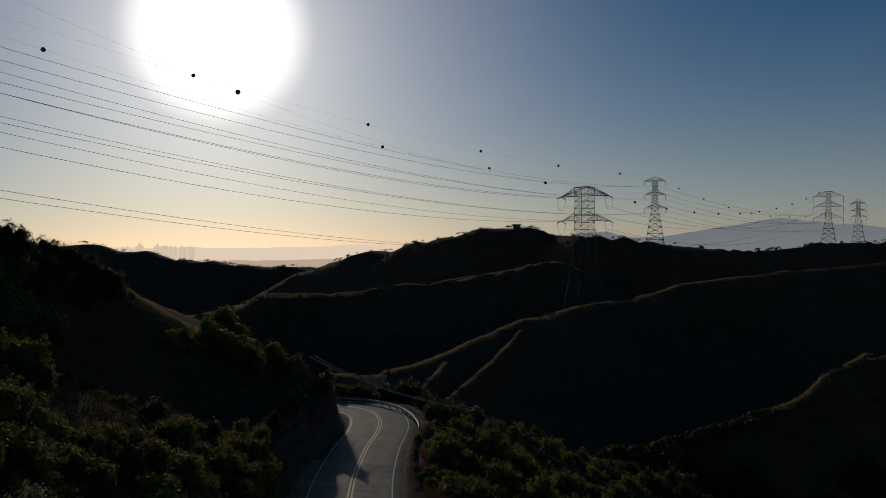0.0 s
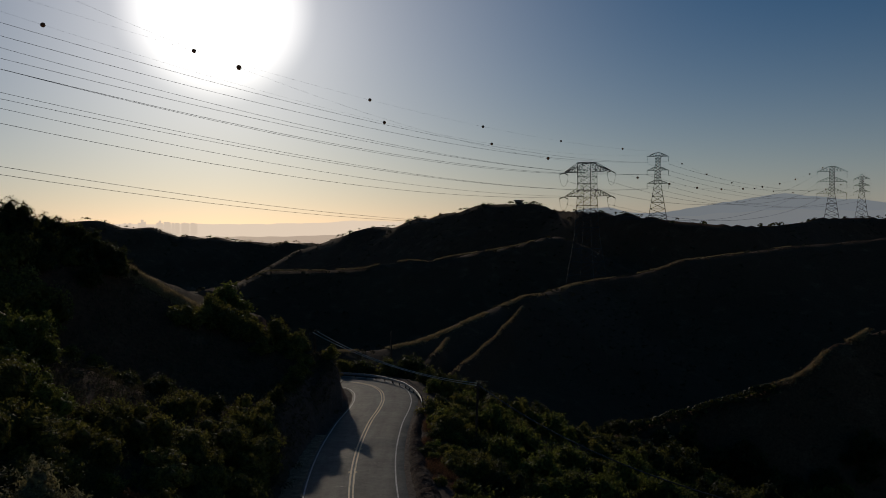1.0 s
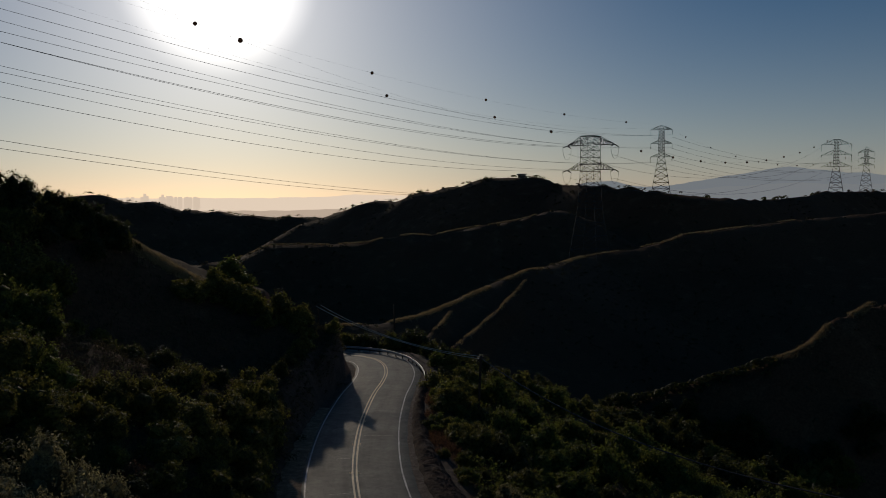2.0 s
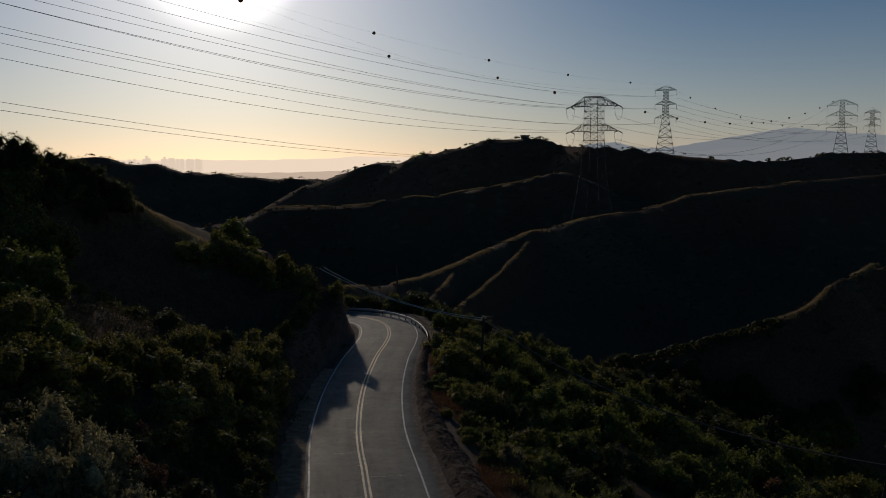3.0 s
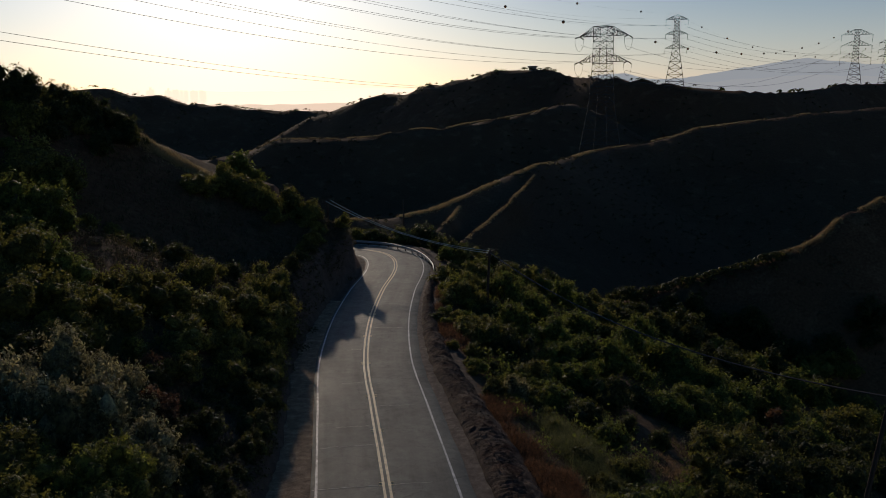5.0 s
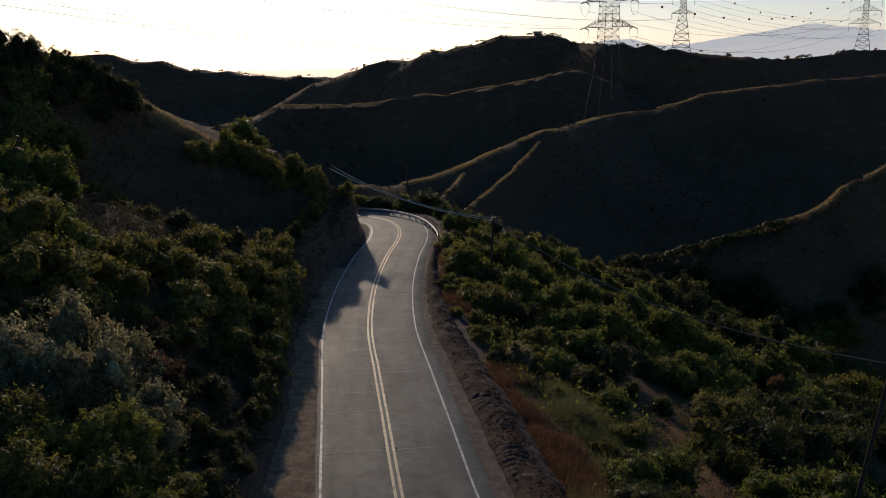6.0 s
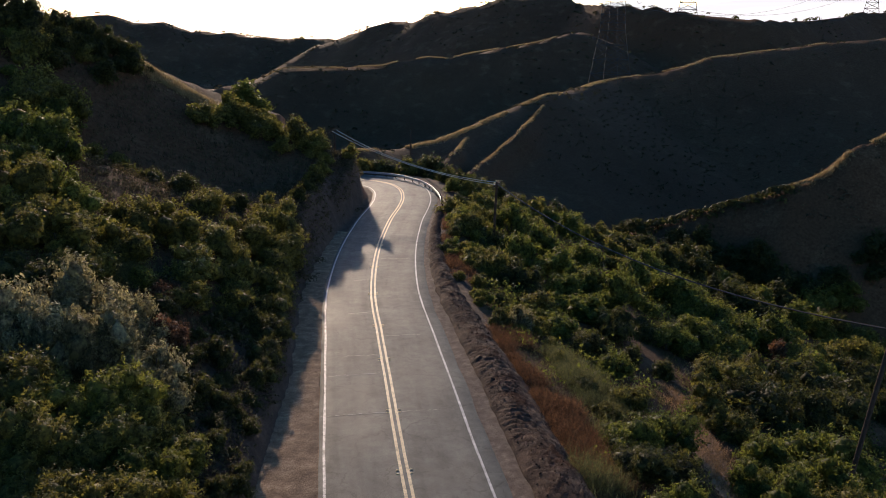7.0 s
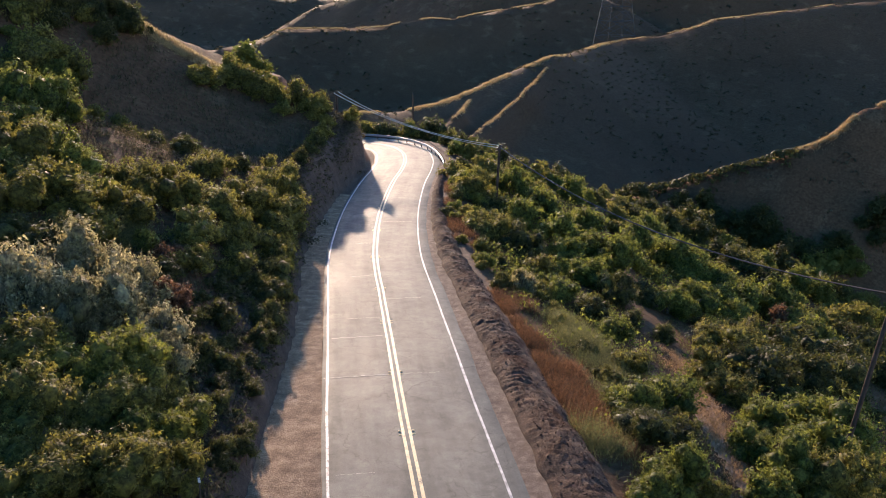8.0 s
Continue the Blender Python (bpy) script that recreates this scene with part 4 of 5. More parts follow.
def spread_over(ob, cols, lo, hi, far, count, jitter, seed):
    """Spots strewn over a strip along the road, thinning out with distance."""
    r = np.random.RandomState(seed)
    at = np.empty(len(ob.data.vertices) * 3, np.float32)
    ob.data.vertices.foreach_get("co", at)
    at = at.reshape(-1, cols, 3)[:, lo:hi].reshape(-1, 3)
    at = at[(at[:, 1] < far) & (at[:, 1] > 18)]
    w = 1 / at[:, 1] ** 1.3
    return at[r.choice(len(at), count, p=w / w.sum())] + r.normal(size=(count, 3)) * (jitter, jitter, 0.0)


def build_clods():
    """Stones and clods over the heap, loose gravel on both verges."""
    r = np.random.RandomState(41)
    stones("clods", "stones and clods strewn over the heaped earth", spread_over(berm, 27, 3, 22, 78, 2200, 0.07, 42), 0.015 + 0.045 * r.rand(2200) ** 2.5, MAT_SOIL, 43)
    stones("gravel", "loose brown gravel on the roadside verge", spread_over(verge, 6, 1, 6, 80, 1800, 0.42, 44) + (0, 0, 0.005), 0.008 + 0.022 * r.rand(1800) ** 3, MAT_GRAVEL, 45)
    stones("gravel", "loose grey-brown gravel along the outer road edge", spread_over(verge2, 5, 1, 5, 90, 1500, 0.28, 46) + (0, 0, 0.005), 0.008 + 0.024 * r.rand(1500) ** 3, MAT_GRIT, 47)


build_clods()

# cracks across the lanes, and the raised markers on the centre line
for y, o0, o1, w in ((29.4, -3.2, -1.6, 0.010), (38.8, -3.7, -0.4, 0.032), (38.7, 0.4, 2.4, 0.016), (44.9, -3.3, -0.4, 0.03), (48.0, -2.4, -0.4, 0.026), (55.5, -1.9, -0.4, 0.022), (64.0, -1.5, -0.4, 0.03), (50.5, 0.4, 2.6, 0.022), (71.0, 0.5, 3.0, 0.03)):
    i = along(y)
    b, n = Buf(), 40
    vs = []
    for k in range(n + 1):
        o = o0 + (o1 - o0) * k / n
        wob = 0.10 * noise.noise((o * 1.7, y, 1.0)) + 0.07 * noise.noise((o * 7, y, 2.0))
        w_here = 0.7 * w * (1 + 0.8 * noise.noise((o * 5, y, 6.0)))
        z = ROAD[i][2] + 0.069 - abs(o) * 0.0105
        for s in (-1, 1):
            vs.append((ROAD[i][0] + ROAD_N[i][0] * o + ROAD_T[i][0] * (wob + s * w_here), ROAD[i][1] + ROAD_N[i][1] * o + ROAD_T[i][1] * (wob + s * w_here), z))
    b.add(vs, [(2 * k, 2 * k + 1, 2 * k + 3, 2 * k + 2) for k in range(n)])
    part("crack", b, MAT_SEAL, road, "pale crack across the asphalt")
for y in (26.6, 32.7, 38.8, 46.0, 52.9, 60.0, 68.0, 77.0):
    i = along(y)
    for o in (-0.30, 0.30):
        b = Buf()
        for k in (0, 0.3):
            c = ROAD[i][:2] + ROAD_N[i] * o + ROAD_T[i] * k
            b.add([(c[0] - 0.07, c[1] - 0.07, ROAD[i][2] + 0.05), (c[0] + 0.07, c[1] - 0.07, ROAD[i][2] + 0.05), (c[0] + 0.07, c[1] + 0.07, ROAD[i][2] + 0.05), (c[0] - 0.07, c[1] + 0.07, ROAD[i][2] + 0.05),
                   (c[0] - 0.035, c[1] - 0.04, ROAD[i][2] + 0.075), (c[0] + 0.035, c[1] - 0.04, ROAD[i][2] + 0.075), (c[0] + 0.035, c[1] + 0.04, ROAD[i][2] + 0.075), (c[0] - 0.035, c[1] + 0.04, ROAD[i][2] + 0.075)],
                  [(4, 5, 6, 7), (0, 1, 5, 4), (1, 2, 6, 5), (2, 3, 7, 6), (3, 0, 4, 7)])
        part("road_stud", b, MAT_YELLOW, road, "small raised yellow marker")


# ---- plants ----
def crown(seed, leaves, leaf, lobes, spread=1.0, tall=1.0, airy=0.25):
    """The leaf mass of a bush of radius about 1 standing on z = 0: lobes of leaf sprays round dark hearts."""
    r = np.random.RandomState(seed)
    cs, rs = [], []
    for k in range(lobes):
        a, d = r.uniform(0, 2 * np.pi), r.uniform(0.15, 0.62) * spread
        z = r.uniform(0.12, 1.1) * tall * (1.15 - 0.55 * d)
        cs.append((np.cos(a) * d, np.sin(a) * d, z))
        rs.append(r.uniform(0.22, 0.46))
    cs, rs = np.array(cs), np.array(rs)
    twigs = leaves // 11
    which = r.choice(lobes, twigs, p=rs ** 2 / (rs ** 2).sum())
    way = r.normal(size=(twigs, 3))
    way[:, 2] += 0.35
    way /= np.linalg.norm(way, axis=1)[:, None]
    depth = 1 + airy * (r.rand(twigs) ** 1.5 * 1.2 - 0.45)
    tips = cs[which] + way * (rs[which] * depth)[:, None]
    keep = tips[:, 2] > 0.03
    tips, way = tips[keep], way[keep]
    n = len(tips) * 11
    pos = np.repeat(tips, 11, 0) + r.normal(size=(n, 3)) * leaf * 1.05
    out = np.repeat(way + r.normal(size=way.shape) * 0.55, 11, 0)
    nor = out + r.normal(size=(n, 3)) * 0.5
    nor[:, 2] += 0.4
    nor /= np.linalg.norm(nor, axis=1)[:, None]
    u = np.cross(nor, r.normal(size=(n, 3)))
    u /= np.linalg.norm(u, axis=1)[:, None]
    w = np.cross(nor, u)
    ln, wd = (leaf * r.uniform(0.6, 1.25, n))[:, None], 0.62
    v = np.stack([pos - u * ln + w * ln * wd * 0.6, pos + u * ln, pos - u * ln * 0.6 - w * ln * wd], 1).reshape(-1, 3)
    f = np.arange(len(v)).reshape(-1, 3)
    # hearts of the lobes
    ico = bmesh.new()
    bmesh.ops.create_icosphere(ico, subdivisions=1, radius=1)
    iv = np.array([p.co for p in ico.verts])
    ifc = np.array([[p.index for p in t.verts] + [t.verts[2].index] for t in ico.faces])
    ico.free()
    vs, fs, k = [v], [f], len(v)
    tri = []
    for c, rad in zip(cs, rs):
        b = iv * rad * 0.80 * (1 + 0.16 * r.normal(size=(len(iv), 1)).clip(-1.5, 1.5)) + c
        b[:, 2] = np.maximum(b[:, 2], 0.02)
        vs.append(b)
        tri.append(ifc[:, :3] + k)
        k += len(b)
    return np.vstack(vs), f, np.vstack(tri)


def crown_mesh(name, seed, leaves, leaf, lobes, material, **kw):
    v, sprays, hearts = crown(seed, leaves, leaf, lobes, **kw)
    me = bpy.data.meshes.new(name)
    f = np.vstack([sprays, hearts])
    me.vertices.add(len(v))
    me.vertices.foreach_set("co", v.astype(np.float32).ravel())
    me.loops.add(len(f) * 3)
    me.loops.foreach_set("vertex_index", f.astype(np.int32).ravel())
    me.polygons.add(len(f))
    me.polygons.foreach_set("loop_start", np.arange(0, len(f) * 3, 3, dtype=np.int32))
    me.update(calc_edges=True)
    me.materials.append(material)
    return me


def stems(seed, n=5):
    r, b = random.Random(seed), Buf()
    for _ in range(n):
        a, d = r.uniform(0, 6.28), r.uniform(0.2, 0.55)
        b.tube([(0.05 * math.cos(a), 0.05 * math.sin(a), -0.15), (d * 0.4 * math.cos(a), d * 0.4 * math.sin(a), 0.3), (d * math.cos(a + 0.3), d * math.sin(a + 0.3), 0.8)], [0.045, 0.03, 0.012], 5)
    return b


KINDS = {
    "OLIVE": (MAT_OLIVE, "bush", "dusty olive-green bush on the dry slope", "bush"),
    "GREEN": (MAT_GREEN, "bush", "leafy mid-green bush on the dry slope", "bush"),
    "DARK": (MAT_DARK, "oak_shrub", "dense dark-green shrub oak on the slope", "shrub"),
    "GREY": (MAT_GREY, "sage_bush", "pale grey-green leafy bush on the bank", "bush"),
    "RUST": (MAT_RUST, "dry_bush", "rusty-leaved drying bush on the shaded bank", "bush"),
    "BRIGHT": (MAT_BRIGHT, "bush", "bright yellow-green bush catching the sun", "bush"),
}
STOCK = {}
FAR_LEAVES = (1250, 0.12, 10)
rr_spread, rr_tall = (1.15, 1.5, 1.3), (1.0, 0.8, 1.2)


def detail(x, y, r=1.0):
    d = math.hypot(x, y) * min(1.25, max(0.8, 1.5 / r))
    return 3 if d < 34 else 2 if d < 60 else 1 if d < 84 else 0


def plant(kind, x, y, r, rng, fine=2, sink=0.25, tall=1.0, z=None):
    mat, name, label, cat = KINDS[kind]
    variant = rng.randrange(3)
    tall = 1.25 if kind == "GREY" else tall
    z = at_ground(x, y) if z is None else z
    m = Matrix.Translation((x, y, z - sink * r * 0.4)) @ Matrix.Rotation(rng.uniform(0, 6.28), 4, "Z") @ Matrix.Diagonal((r, r, r * tall * rng.uniform(0.85, 1.15), 1))
    if fine == 0:
        FAR_OFF.setdefault(kind, []).append((variant, m))
        return None
    got = STOCK.get((kind, fine, variant))
    if got is None:
        got = thing(name, label, cat, "bushes on the slopes")
        seed = sum(map(ord, kind)) * 7 + variant * 31 + fine
        leaves, leaf, lobes = (FAR_LEAVES, (2600, 0.076, 12), (5400, 0.052, 17), (12000, 0.036, 22))[fine]
        me = crown_mesh("crown", seed, leaves, leaf, lobes, mat, airy=0.55, spread=rr_spread[variant], tall=rr_tall[variant])
        new("crown", me).parent = got
        part("stem", stems(seed, 4), MAT_BARK, got)
        got.matrix_basis = m
        STOCK[(kind, fine, variant)] = got
        return got
    c = copy_thing(got, Matrix.Identity(4))
    c.matrix_basis = m
    return c


PLANTED, FAR_OFF = [], {}


def clumped(rows, rng):
    """Large bushes as close clumps of smaller ones."""
    out = []
    for x, y, r in rows:
        if r <= 2.95:
            out.append((x, y, r))
            continue
        n = 3 if r < 3.3 else 5
        turn = rng.uniform(0, 6.28)
        for k in range(n):
            a = turn + 6.28 * k / n
            out.append((x + r * 0.48 * math.cos(a), y + r * 0.48 * math.sin(a), min(2.6, r * rng.uniform(0.52, 0.72))))
    return out


def set_out(kind, rows, rng):
    rows = clumped(rows, rng)
    heights = land(np.array([p[0] for p in rows]), np.array([p[1] for p in rows]))
    for (x, y, r), z in zip(rows, heights):
        PLANTED.append((x, y, r))
        plant(kind, x, y, r, rng, detail(x, y, r), z=float(z))


rng = random.Random(11)
set_out("OLIVE", [(-38.7, 76.2, 2.88), (-37, 77.2, 2.61), (-38.9, 72.1, 2.21), (-33.4, 74.5, 1.17), (-32.2, 76.2, 0.84), (-28, 50.6, 2.17), (-25.4, 47.3, 2.22), (-24.9, 43.4, 1.9), (-23.5, 46.5, 1.98), (-20.7, 45.1, 1.39), (-22.3, 54.5, 1.83), (-20.2, 53.7, 2.19), (-20.5, 48.6, 1.83), (-19.9, 62.9, 1.82), (-17.8, 54.8, 2.2), (-16.7, 49.3, 2.01), (-16.6, 59.8, 1.94), (-16.5, 66.6, 1.66), (-14.9, 61, 1.98), (-15.2, 52.9, 1.74), (-13.7, 59.2, 1.28), (-14.3, 50.6, 1.3), (-29.7, 93.2, 1.98), (-27.9, 95.2, 2.02), (-26.1, 98, 2.4), (-24, 96.6, 2.02), (-22.2, 96.3, 1.68), (-20.2, 97.7, 2.03), (-18.4, 96.7, 1.67), (-13.7, 98.7, 1.08)], rng)
set_out("OLIVE", [(-27.4, 98.7, 1.73), (-20.7, 93.8, 1.31), (-17.2, 95.3, 1.32), (-17.6, 30.2, 1.9), (-12.5, 30.9, 1.58), (-13.5, 28.3, 1.77), (-14.4, 26.6, 1.71), (-10.8, 27.7, 1.06), (-16, 27.4, 1.63), (-14.9, 24.7, 1.64), (-13.2, 24.2, 1.6), (-11.4, 24.6, 1.59), (-10.3, 25.8, 1.13), (-13.9, 22.3, 1.53), (-14, 47.8, 1.24)], rng)
set_out("GREEN", [(-32.4, 62, 2.61), (-30.1, 61.4, 1.86), (-31.2, 56, 1.96), (-36.7, 74, 2.24), (-27.6, 54.1, 2.08), (-25.1, 52.5, 1.8), (-28.1, 108.9, 2.66), (-26, 109.1, 1.9)], rng)
set_out("BRIGHT", [(-23, 49.6, 1.51), (-16, 29.7, 1.71), (-14.6, 30.1, 1.71), (-13.8, 31.3, 1.75), (-11.2, 29.8, 1.11), (-11.8, 27.5, 1.45)], rng)
set_out("DARK", [(-22.6, 40.1, 1.93), (-21.2, 42.1, 1.82), (-37, 94.2, 2.04), (-13, 40.3, 0.92), (-12.3, 35.7, 0.96), (-11.2, 35.7, 0.73), (-10.7, 32.3, 0.74), (-9.6, 29.1, 0.63), (-13, 46.9, 0.87), (-12.9, 50.7, 0.75), (-11.1, 40.2, 0.63), (-13.9, 39, 0.9)], rng)
set_out("GREY", [(-19.6, 38.4, 1.83), (-19, 40.1, 1.57), (-19.5, 34.8, 1.71), (-17.7, 34.6, 1.82), (-16.5, 36, 1.72), (-16, 38.1, 1.49), (-14.3, 35.5, 1.44), (-17.1, 39.5, 1.38), (-12.9, 33.6, 1.07)], rng)
set_out("RUST", [(-15.1, 39.5, 1.22), (-17, 44.2, 0.84), (-16.8, 45.7, 0.69)], rng)
set_out("GREEN", [(8.4, 39, 1.67), (11.5, 42.5, 1.83), (10, 52.6, 1.47), (8.8, 30.9, 1.41), (7.4, 28.8, 1.08), (17, 43.2, 1.77), (14.8, 38.3, 1.27), (22.8, 47.7, 2.61), (19.3, 41.1, 2.1), (24.4, 47.5, 1.83), (16.1, 36.3, 1.87), (13.7, 32.9, 1.42), (23.5, 88.7, 2.93), (25, 78.3, 3.25), (28.2, 81.1, 2.78), (17.3, 67.8, 1.52), (32.5, 84.5, 2.93), (44, 102.3, 3.17), (32.8, 76, 2.41), (5.1, 93, 2.13), (5.4, 81.4, 2.28), (8.3, 87.7, 2.34), (8.6, 78.9, 2.4), (13.4, 105.6, 2.07), (15.6, 109.4, 1.76), (13.6, 90.9, 2.45), (9.1, 73.3, 2.25), (12.7, 79.8, 2.46), (6.8, 58.7, 1.83), (10.3, 67.3, 2.19)], rng)
set_out("GREEN", [(14.7, 75.2, 2.35), (18.4, 88.5, 2.43), (22.4, 98.6, 2.34)], rng)
set_out("DARK", [(8.1, 34.7, 1.66), (10.2, 36.5, 1.62), (20.8, 54.8, 2.61), (27.5, 66.5, 2.64), (31.5, 69, 3.34), (30.4, 62.8, 2.84), (25.7, 58.4, 2.6), (42.8, 83.7, 3.41), (38.4, 72.3, 2.7), (34.8, 99.6, 3.37), (34.5, 105.5, 3.13), (35.6, 95.4, 2.54), (43.8, 112.1, 2.55), (17, 110.7, 1.56), (29.6, 147, 3.12), (26, 119.5, 2.56), (36.7, 141.7, 3.06), (40.2, 140.2, 3.35), (33.2, 119.2, 2.86), (44.2, 137.3, 2.51), (47.4, 134.9, 3.69), (48.5, 132.4, 2.97), (52.3, 130.2, 2.95), (55.2, 129.4, 2.47), (59.3, 129.9, 2.5), (65.4, 131.6, 3.06), (67.3, 132.8, 2.89), (28.3, 114.8, 2.07), (5.1, 69.1, 2.11), (13.3, 118.6, 1.9)], rng)
set_out("DARK", [(12.3, 64.4, 2.03), (15.6, 71, 1.72), (9.1, 55.8, 1.56), (3.1, 83.1, 1.74)], rng)
set_out("OLIVE", [(9.7, 46, 1.4), (10.2, 31.7, 0.8), (18.1, 36.2, 2.07), (21.4, 38.5, 1.72), (19.5, 58.6, 2.5), (15.9, 50.5, 1.77), (23.2, 65.8, 2.55), (16.5, 47.7, 1.52), (34.3, 82.8, 2.91), (40.4, 88.5, 3.15), (43.9, 90.4, 2.9), (57.7, 112.2, 3.15), (19.2, 103.8, 1.84), (5.3, 104.3, 2.02), (2.5, 103.1, 1.78), (0.4, 108.2, 1.49), (-0.3, 84.3, 1.93), (1.5, 84.5, 1.65), (7.9, 98.4, 2.26), (2.2, 71, 2.1), (0.6, 72.5, 1.42), (5.7, 63.4, 1.72), (18.5, 96.2, 1.92), (-1.4, 93.6, 1.61), (1.2, 94.3, 1.63), (3.5, 94, 1.63)], rng)
set_out("BRIGHT", [(25.5, 86.3, 3.53), (20.2, 71.2, 2.67), (21.7, 89, 2.6), (55, 127.2, 2.93), (60.3, 127.6, 2.98)], rng)
set_out("RUST", [(31.5, 79.9, 1.4)], rng)
set_out("GREY", [(3.9, 56.5, 1.02)], rng)
# the trees on the near crest
crest_trees = [(-45.4, 86, 2.8), (-44.8, 87, 2.8), (-44.6, 90, 1.8), (-43.6, 91, 2.08), (-42.4, 92, 2.34), (-41.2, 93, 1.89), (-40.1, 94, 1.85), (-38.9, 95, 1.68), (-38.2, 96, 1.13), (-37.4, 96.5, 0.6), (-36, 97, 0.6), (-47.2, 85, 2.6), (-49, 83.5, 2.8), (-51.5, 81, 2.8), (-41, 90.5, 1.7), (-39.2, 91.5, 1.5), (-37.5, 92.5, 1.3)]
for x, y, r in crest_trees:
    PLANTED.append((x, y, r))
    plant("DARK", x, y, r, rng, 2, tall=1.1)
# the bushes below the guardrail
for x, y, r, kind in ((-15.8, 125.5, 1.9, "OLIVE"), (-12.5, 125.5, 2.3, "DARK"), (-9.0, 125.0, 2.3, "OLIVE"), (-5.6, 125.0, 2.8, "DARK"), (-2.3, 124.5, 2.7, "OLIVE"), (0.5, 124.0, 2.5, "DARK"), (-19.0, 126.2, 1.8, "OLIVE"),
                      (3.2, 121.5, 2.2, "OLIVE"), (0.2, 117.5, 2.0, "DARK"), (-23.0, 127.0, 1.7, "DARK"), (-27.5, 127.5, 1.7, "OLIVE")):
    PLANTED.append((x, y, r))
    plant(kind, x, y, r, rng, 1)
# the brush along the top of the cut bank, its nearer end dark-leaved for shade
set_out("DARK", [(-10.6, 40.5, 0.9), (-11.0, 43.5, 1.2), (-11.6, 47, 1.4), (-12.3, 50.5, 1.5)], rng)
set_out("OLIVE", [(-12.9, 54, 1.7), (-14.2, 57.5, 1.9), (-13.6, 56, 1.5), (-14.8, 61.5, 2.1), (-14.2, 64, 1.6), (-15.2, 66, 2.2), (-16.2, 69.5, 1.9)], rng)
# dark shrubs added on the knoll to stand for shade on the slope
set_out("DARK", [(-28.5, 69, 1.2), (-26, 67.5, 1.3), (-23.5, 67, 1.3), (-21, 67, 1.2), (-27, 71.5, 1.1), (-24, 70.5, 1.1), (-19, 68.5, 1.2), (-15.6, 77.5, 0.9), (-15.6, 82, 0.9), (-15.5, 86, 0.9)], rng)
set_out("OLIVE", [(-24.6, 99.0, 1.5), (-22.8, 99.2, 1.2), (-16.6, 97.6, 1.2), (-15.9, 95.0, 1.1), (-15.7, 91.5, 1.2), (-17.6, 98.9, 1.3), (-16.0, 88.5, 1.1)], rng)


def sprinkle(count, box, ok, kinds, sizes, seed, gap=0.75):
    """Plants at random where ok(distance from the road, side, x, y, radius) allows, each clear of the others."""
    r = np.random.RandomState(seed)
    n = 6000
    x, y, size = r.uniform(box[0], box[1], n), r.uniform(box[2], box[3], n), r.uniform(*sizes, n)
    d, _, side = nearest(x, y, ROAD[::4])
    good = np.nonzero(ok(d, side, x, y, size))[0]
    heights = land(x[good], y[good])
    pick = random.Random(seed)
    for k, z in zip(good, heights):
        if count == 0:
            break
        a, b_, c = float(x[k]), float(y[k]), float(size[k])
        if any((a - p) ** 2 + (b_ - q) ** 2 < (gap * (c + s)) ** 2 for p, q, s in PLANTED):
            continue
        PLANTED.append((a, b_, c))
        plant(pick.choice(kinds), a, b_, c, pick, detail(a, b_, c), z=float(z))
        count -= 1


def on_right(d, side, x, y, r):
    trail = (np.abs(x - (13.6 + 0.05 * (y - 40))) < 1.0 + 0.5 * r) & (y < 56)
    pole_view = (y > 55) & (y < 88) & (np.abs(x - 0.037 * y) < 0.8 + r) & (r > 1.25)
    clear = 7.9 + 0.75 * r + 0.9 * np.clip((60 - y) / 15, 0, 1) + 0.9 * ((y > 36) & (y < 60)) - 2.3 * np.clip((y - 62) / 10, 0, 1)
    return (side > 0) & (d > clear) & (np.abs(x) < 0.58 * y + 3) & ~trail & ~pole_view & before_canyon(x, y) & (fbm(x, y, 14, 51) > -0.5)


def before_canyon(x, y):
    """On the near slope, short of where it breaks away into the canyon."""
    return y < 118 + 9 * np.exp(-((x / y - 0.24) / 0.06) ** 2)


def on_left(d, side, x, y, r):
    """Small growth below the open dark slope."""
    open_slope = (y > 50) & (x > -29 - 0.35 * (y - 50))
    return (side < 0) & (d > 6.4 + 0.75 * r) & (y < 97) & (x > -0.62 * y - 4) & ~open_slope & (fbm(x, y, 16, 61) > -0.25)


sprinkle(60, (-5, 8, 54, 100), lambda d, side, x, y, r: (side > 0) & (d > 6.0 + 1.2 * np.clip((70 - y) / 15, 0, 1) + 0.5 * r) & (d < 13), ("OLIVE", "DARK", "GREEN", "OLIVE"), (0.5, 1.0), 113, 0.6)
sprinkle(30, (5, 36, 26, 60), on_right, ("OLIVE", "GREEN", "GREEN", "DARK", "OLIVE"), (0.5, 1.1), 109, 0.6)
sprinkle(90, (-3, 72, 56, 128), on_right, ("OLIVE", "GREEN", "GREEN", "DARK", "BRIGHT"), (0.8, 1.8), 121, 0.55)
# small dark-leaved shrubs added over the left bank to deepen its shade
sprinkle(70, (-18, -5, 18, 62), lambda d, side, x, y, r: (side < 0) & (d > 6.6 + 0.55 * r) & (d < 10.5), ("DARK",), (0.3, 0.62), 102, 0.5)
sprinkle(60, (-54, -9, 18, 96), on_left, ("OLIVE", "OLIVE", "DARK", "GREEN"), (0.7, 1.6), 103, 0.6)
sprinkle(30, (-58, -36, 60, 92), lambda d, side, x, y, r: (side < 0) & (x < -36 - 0.3 * (92 - y)), ("DARK", "OLIVE", "DARK"), (1.2, 2.3), 107, 0.6)
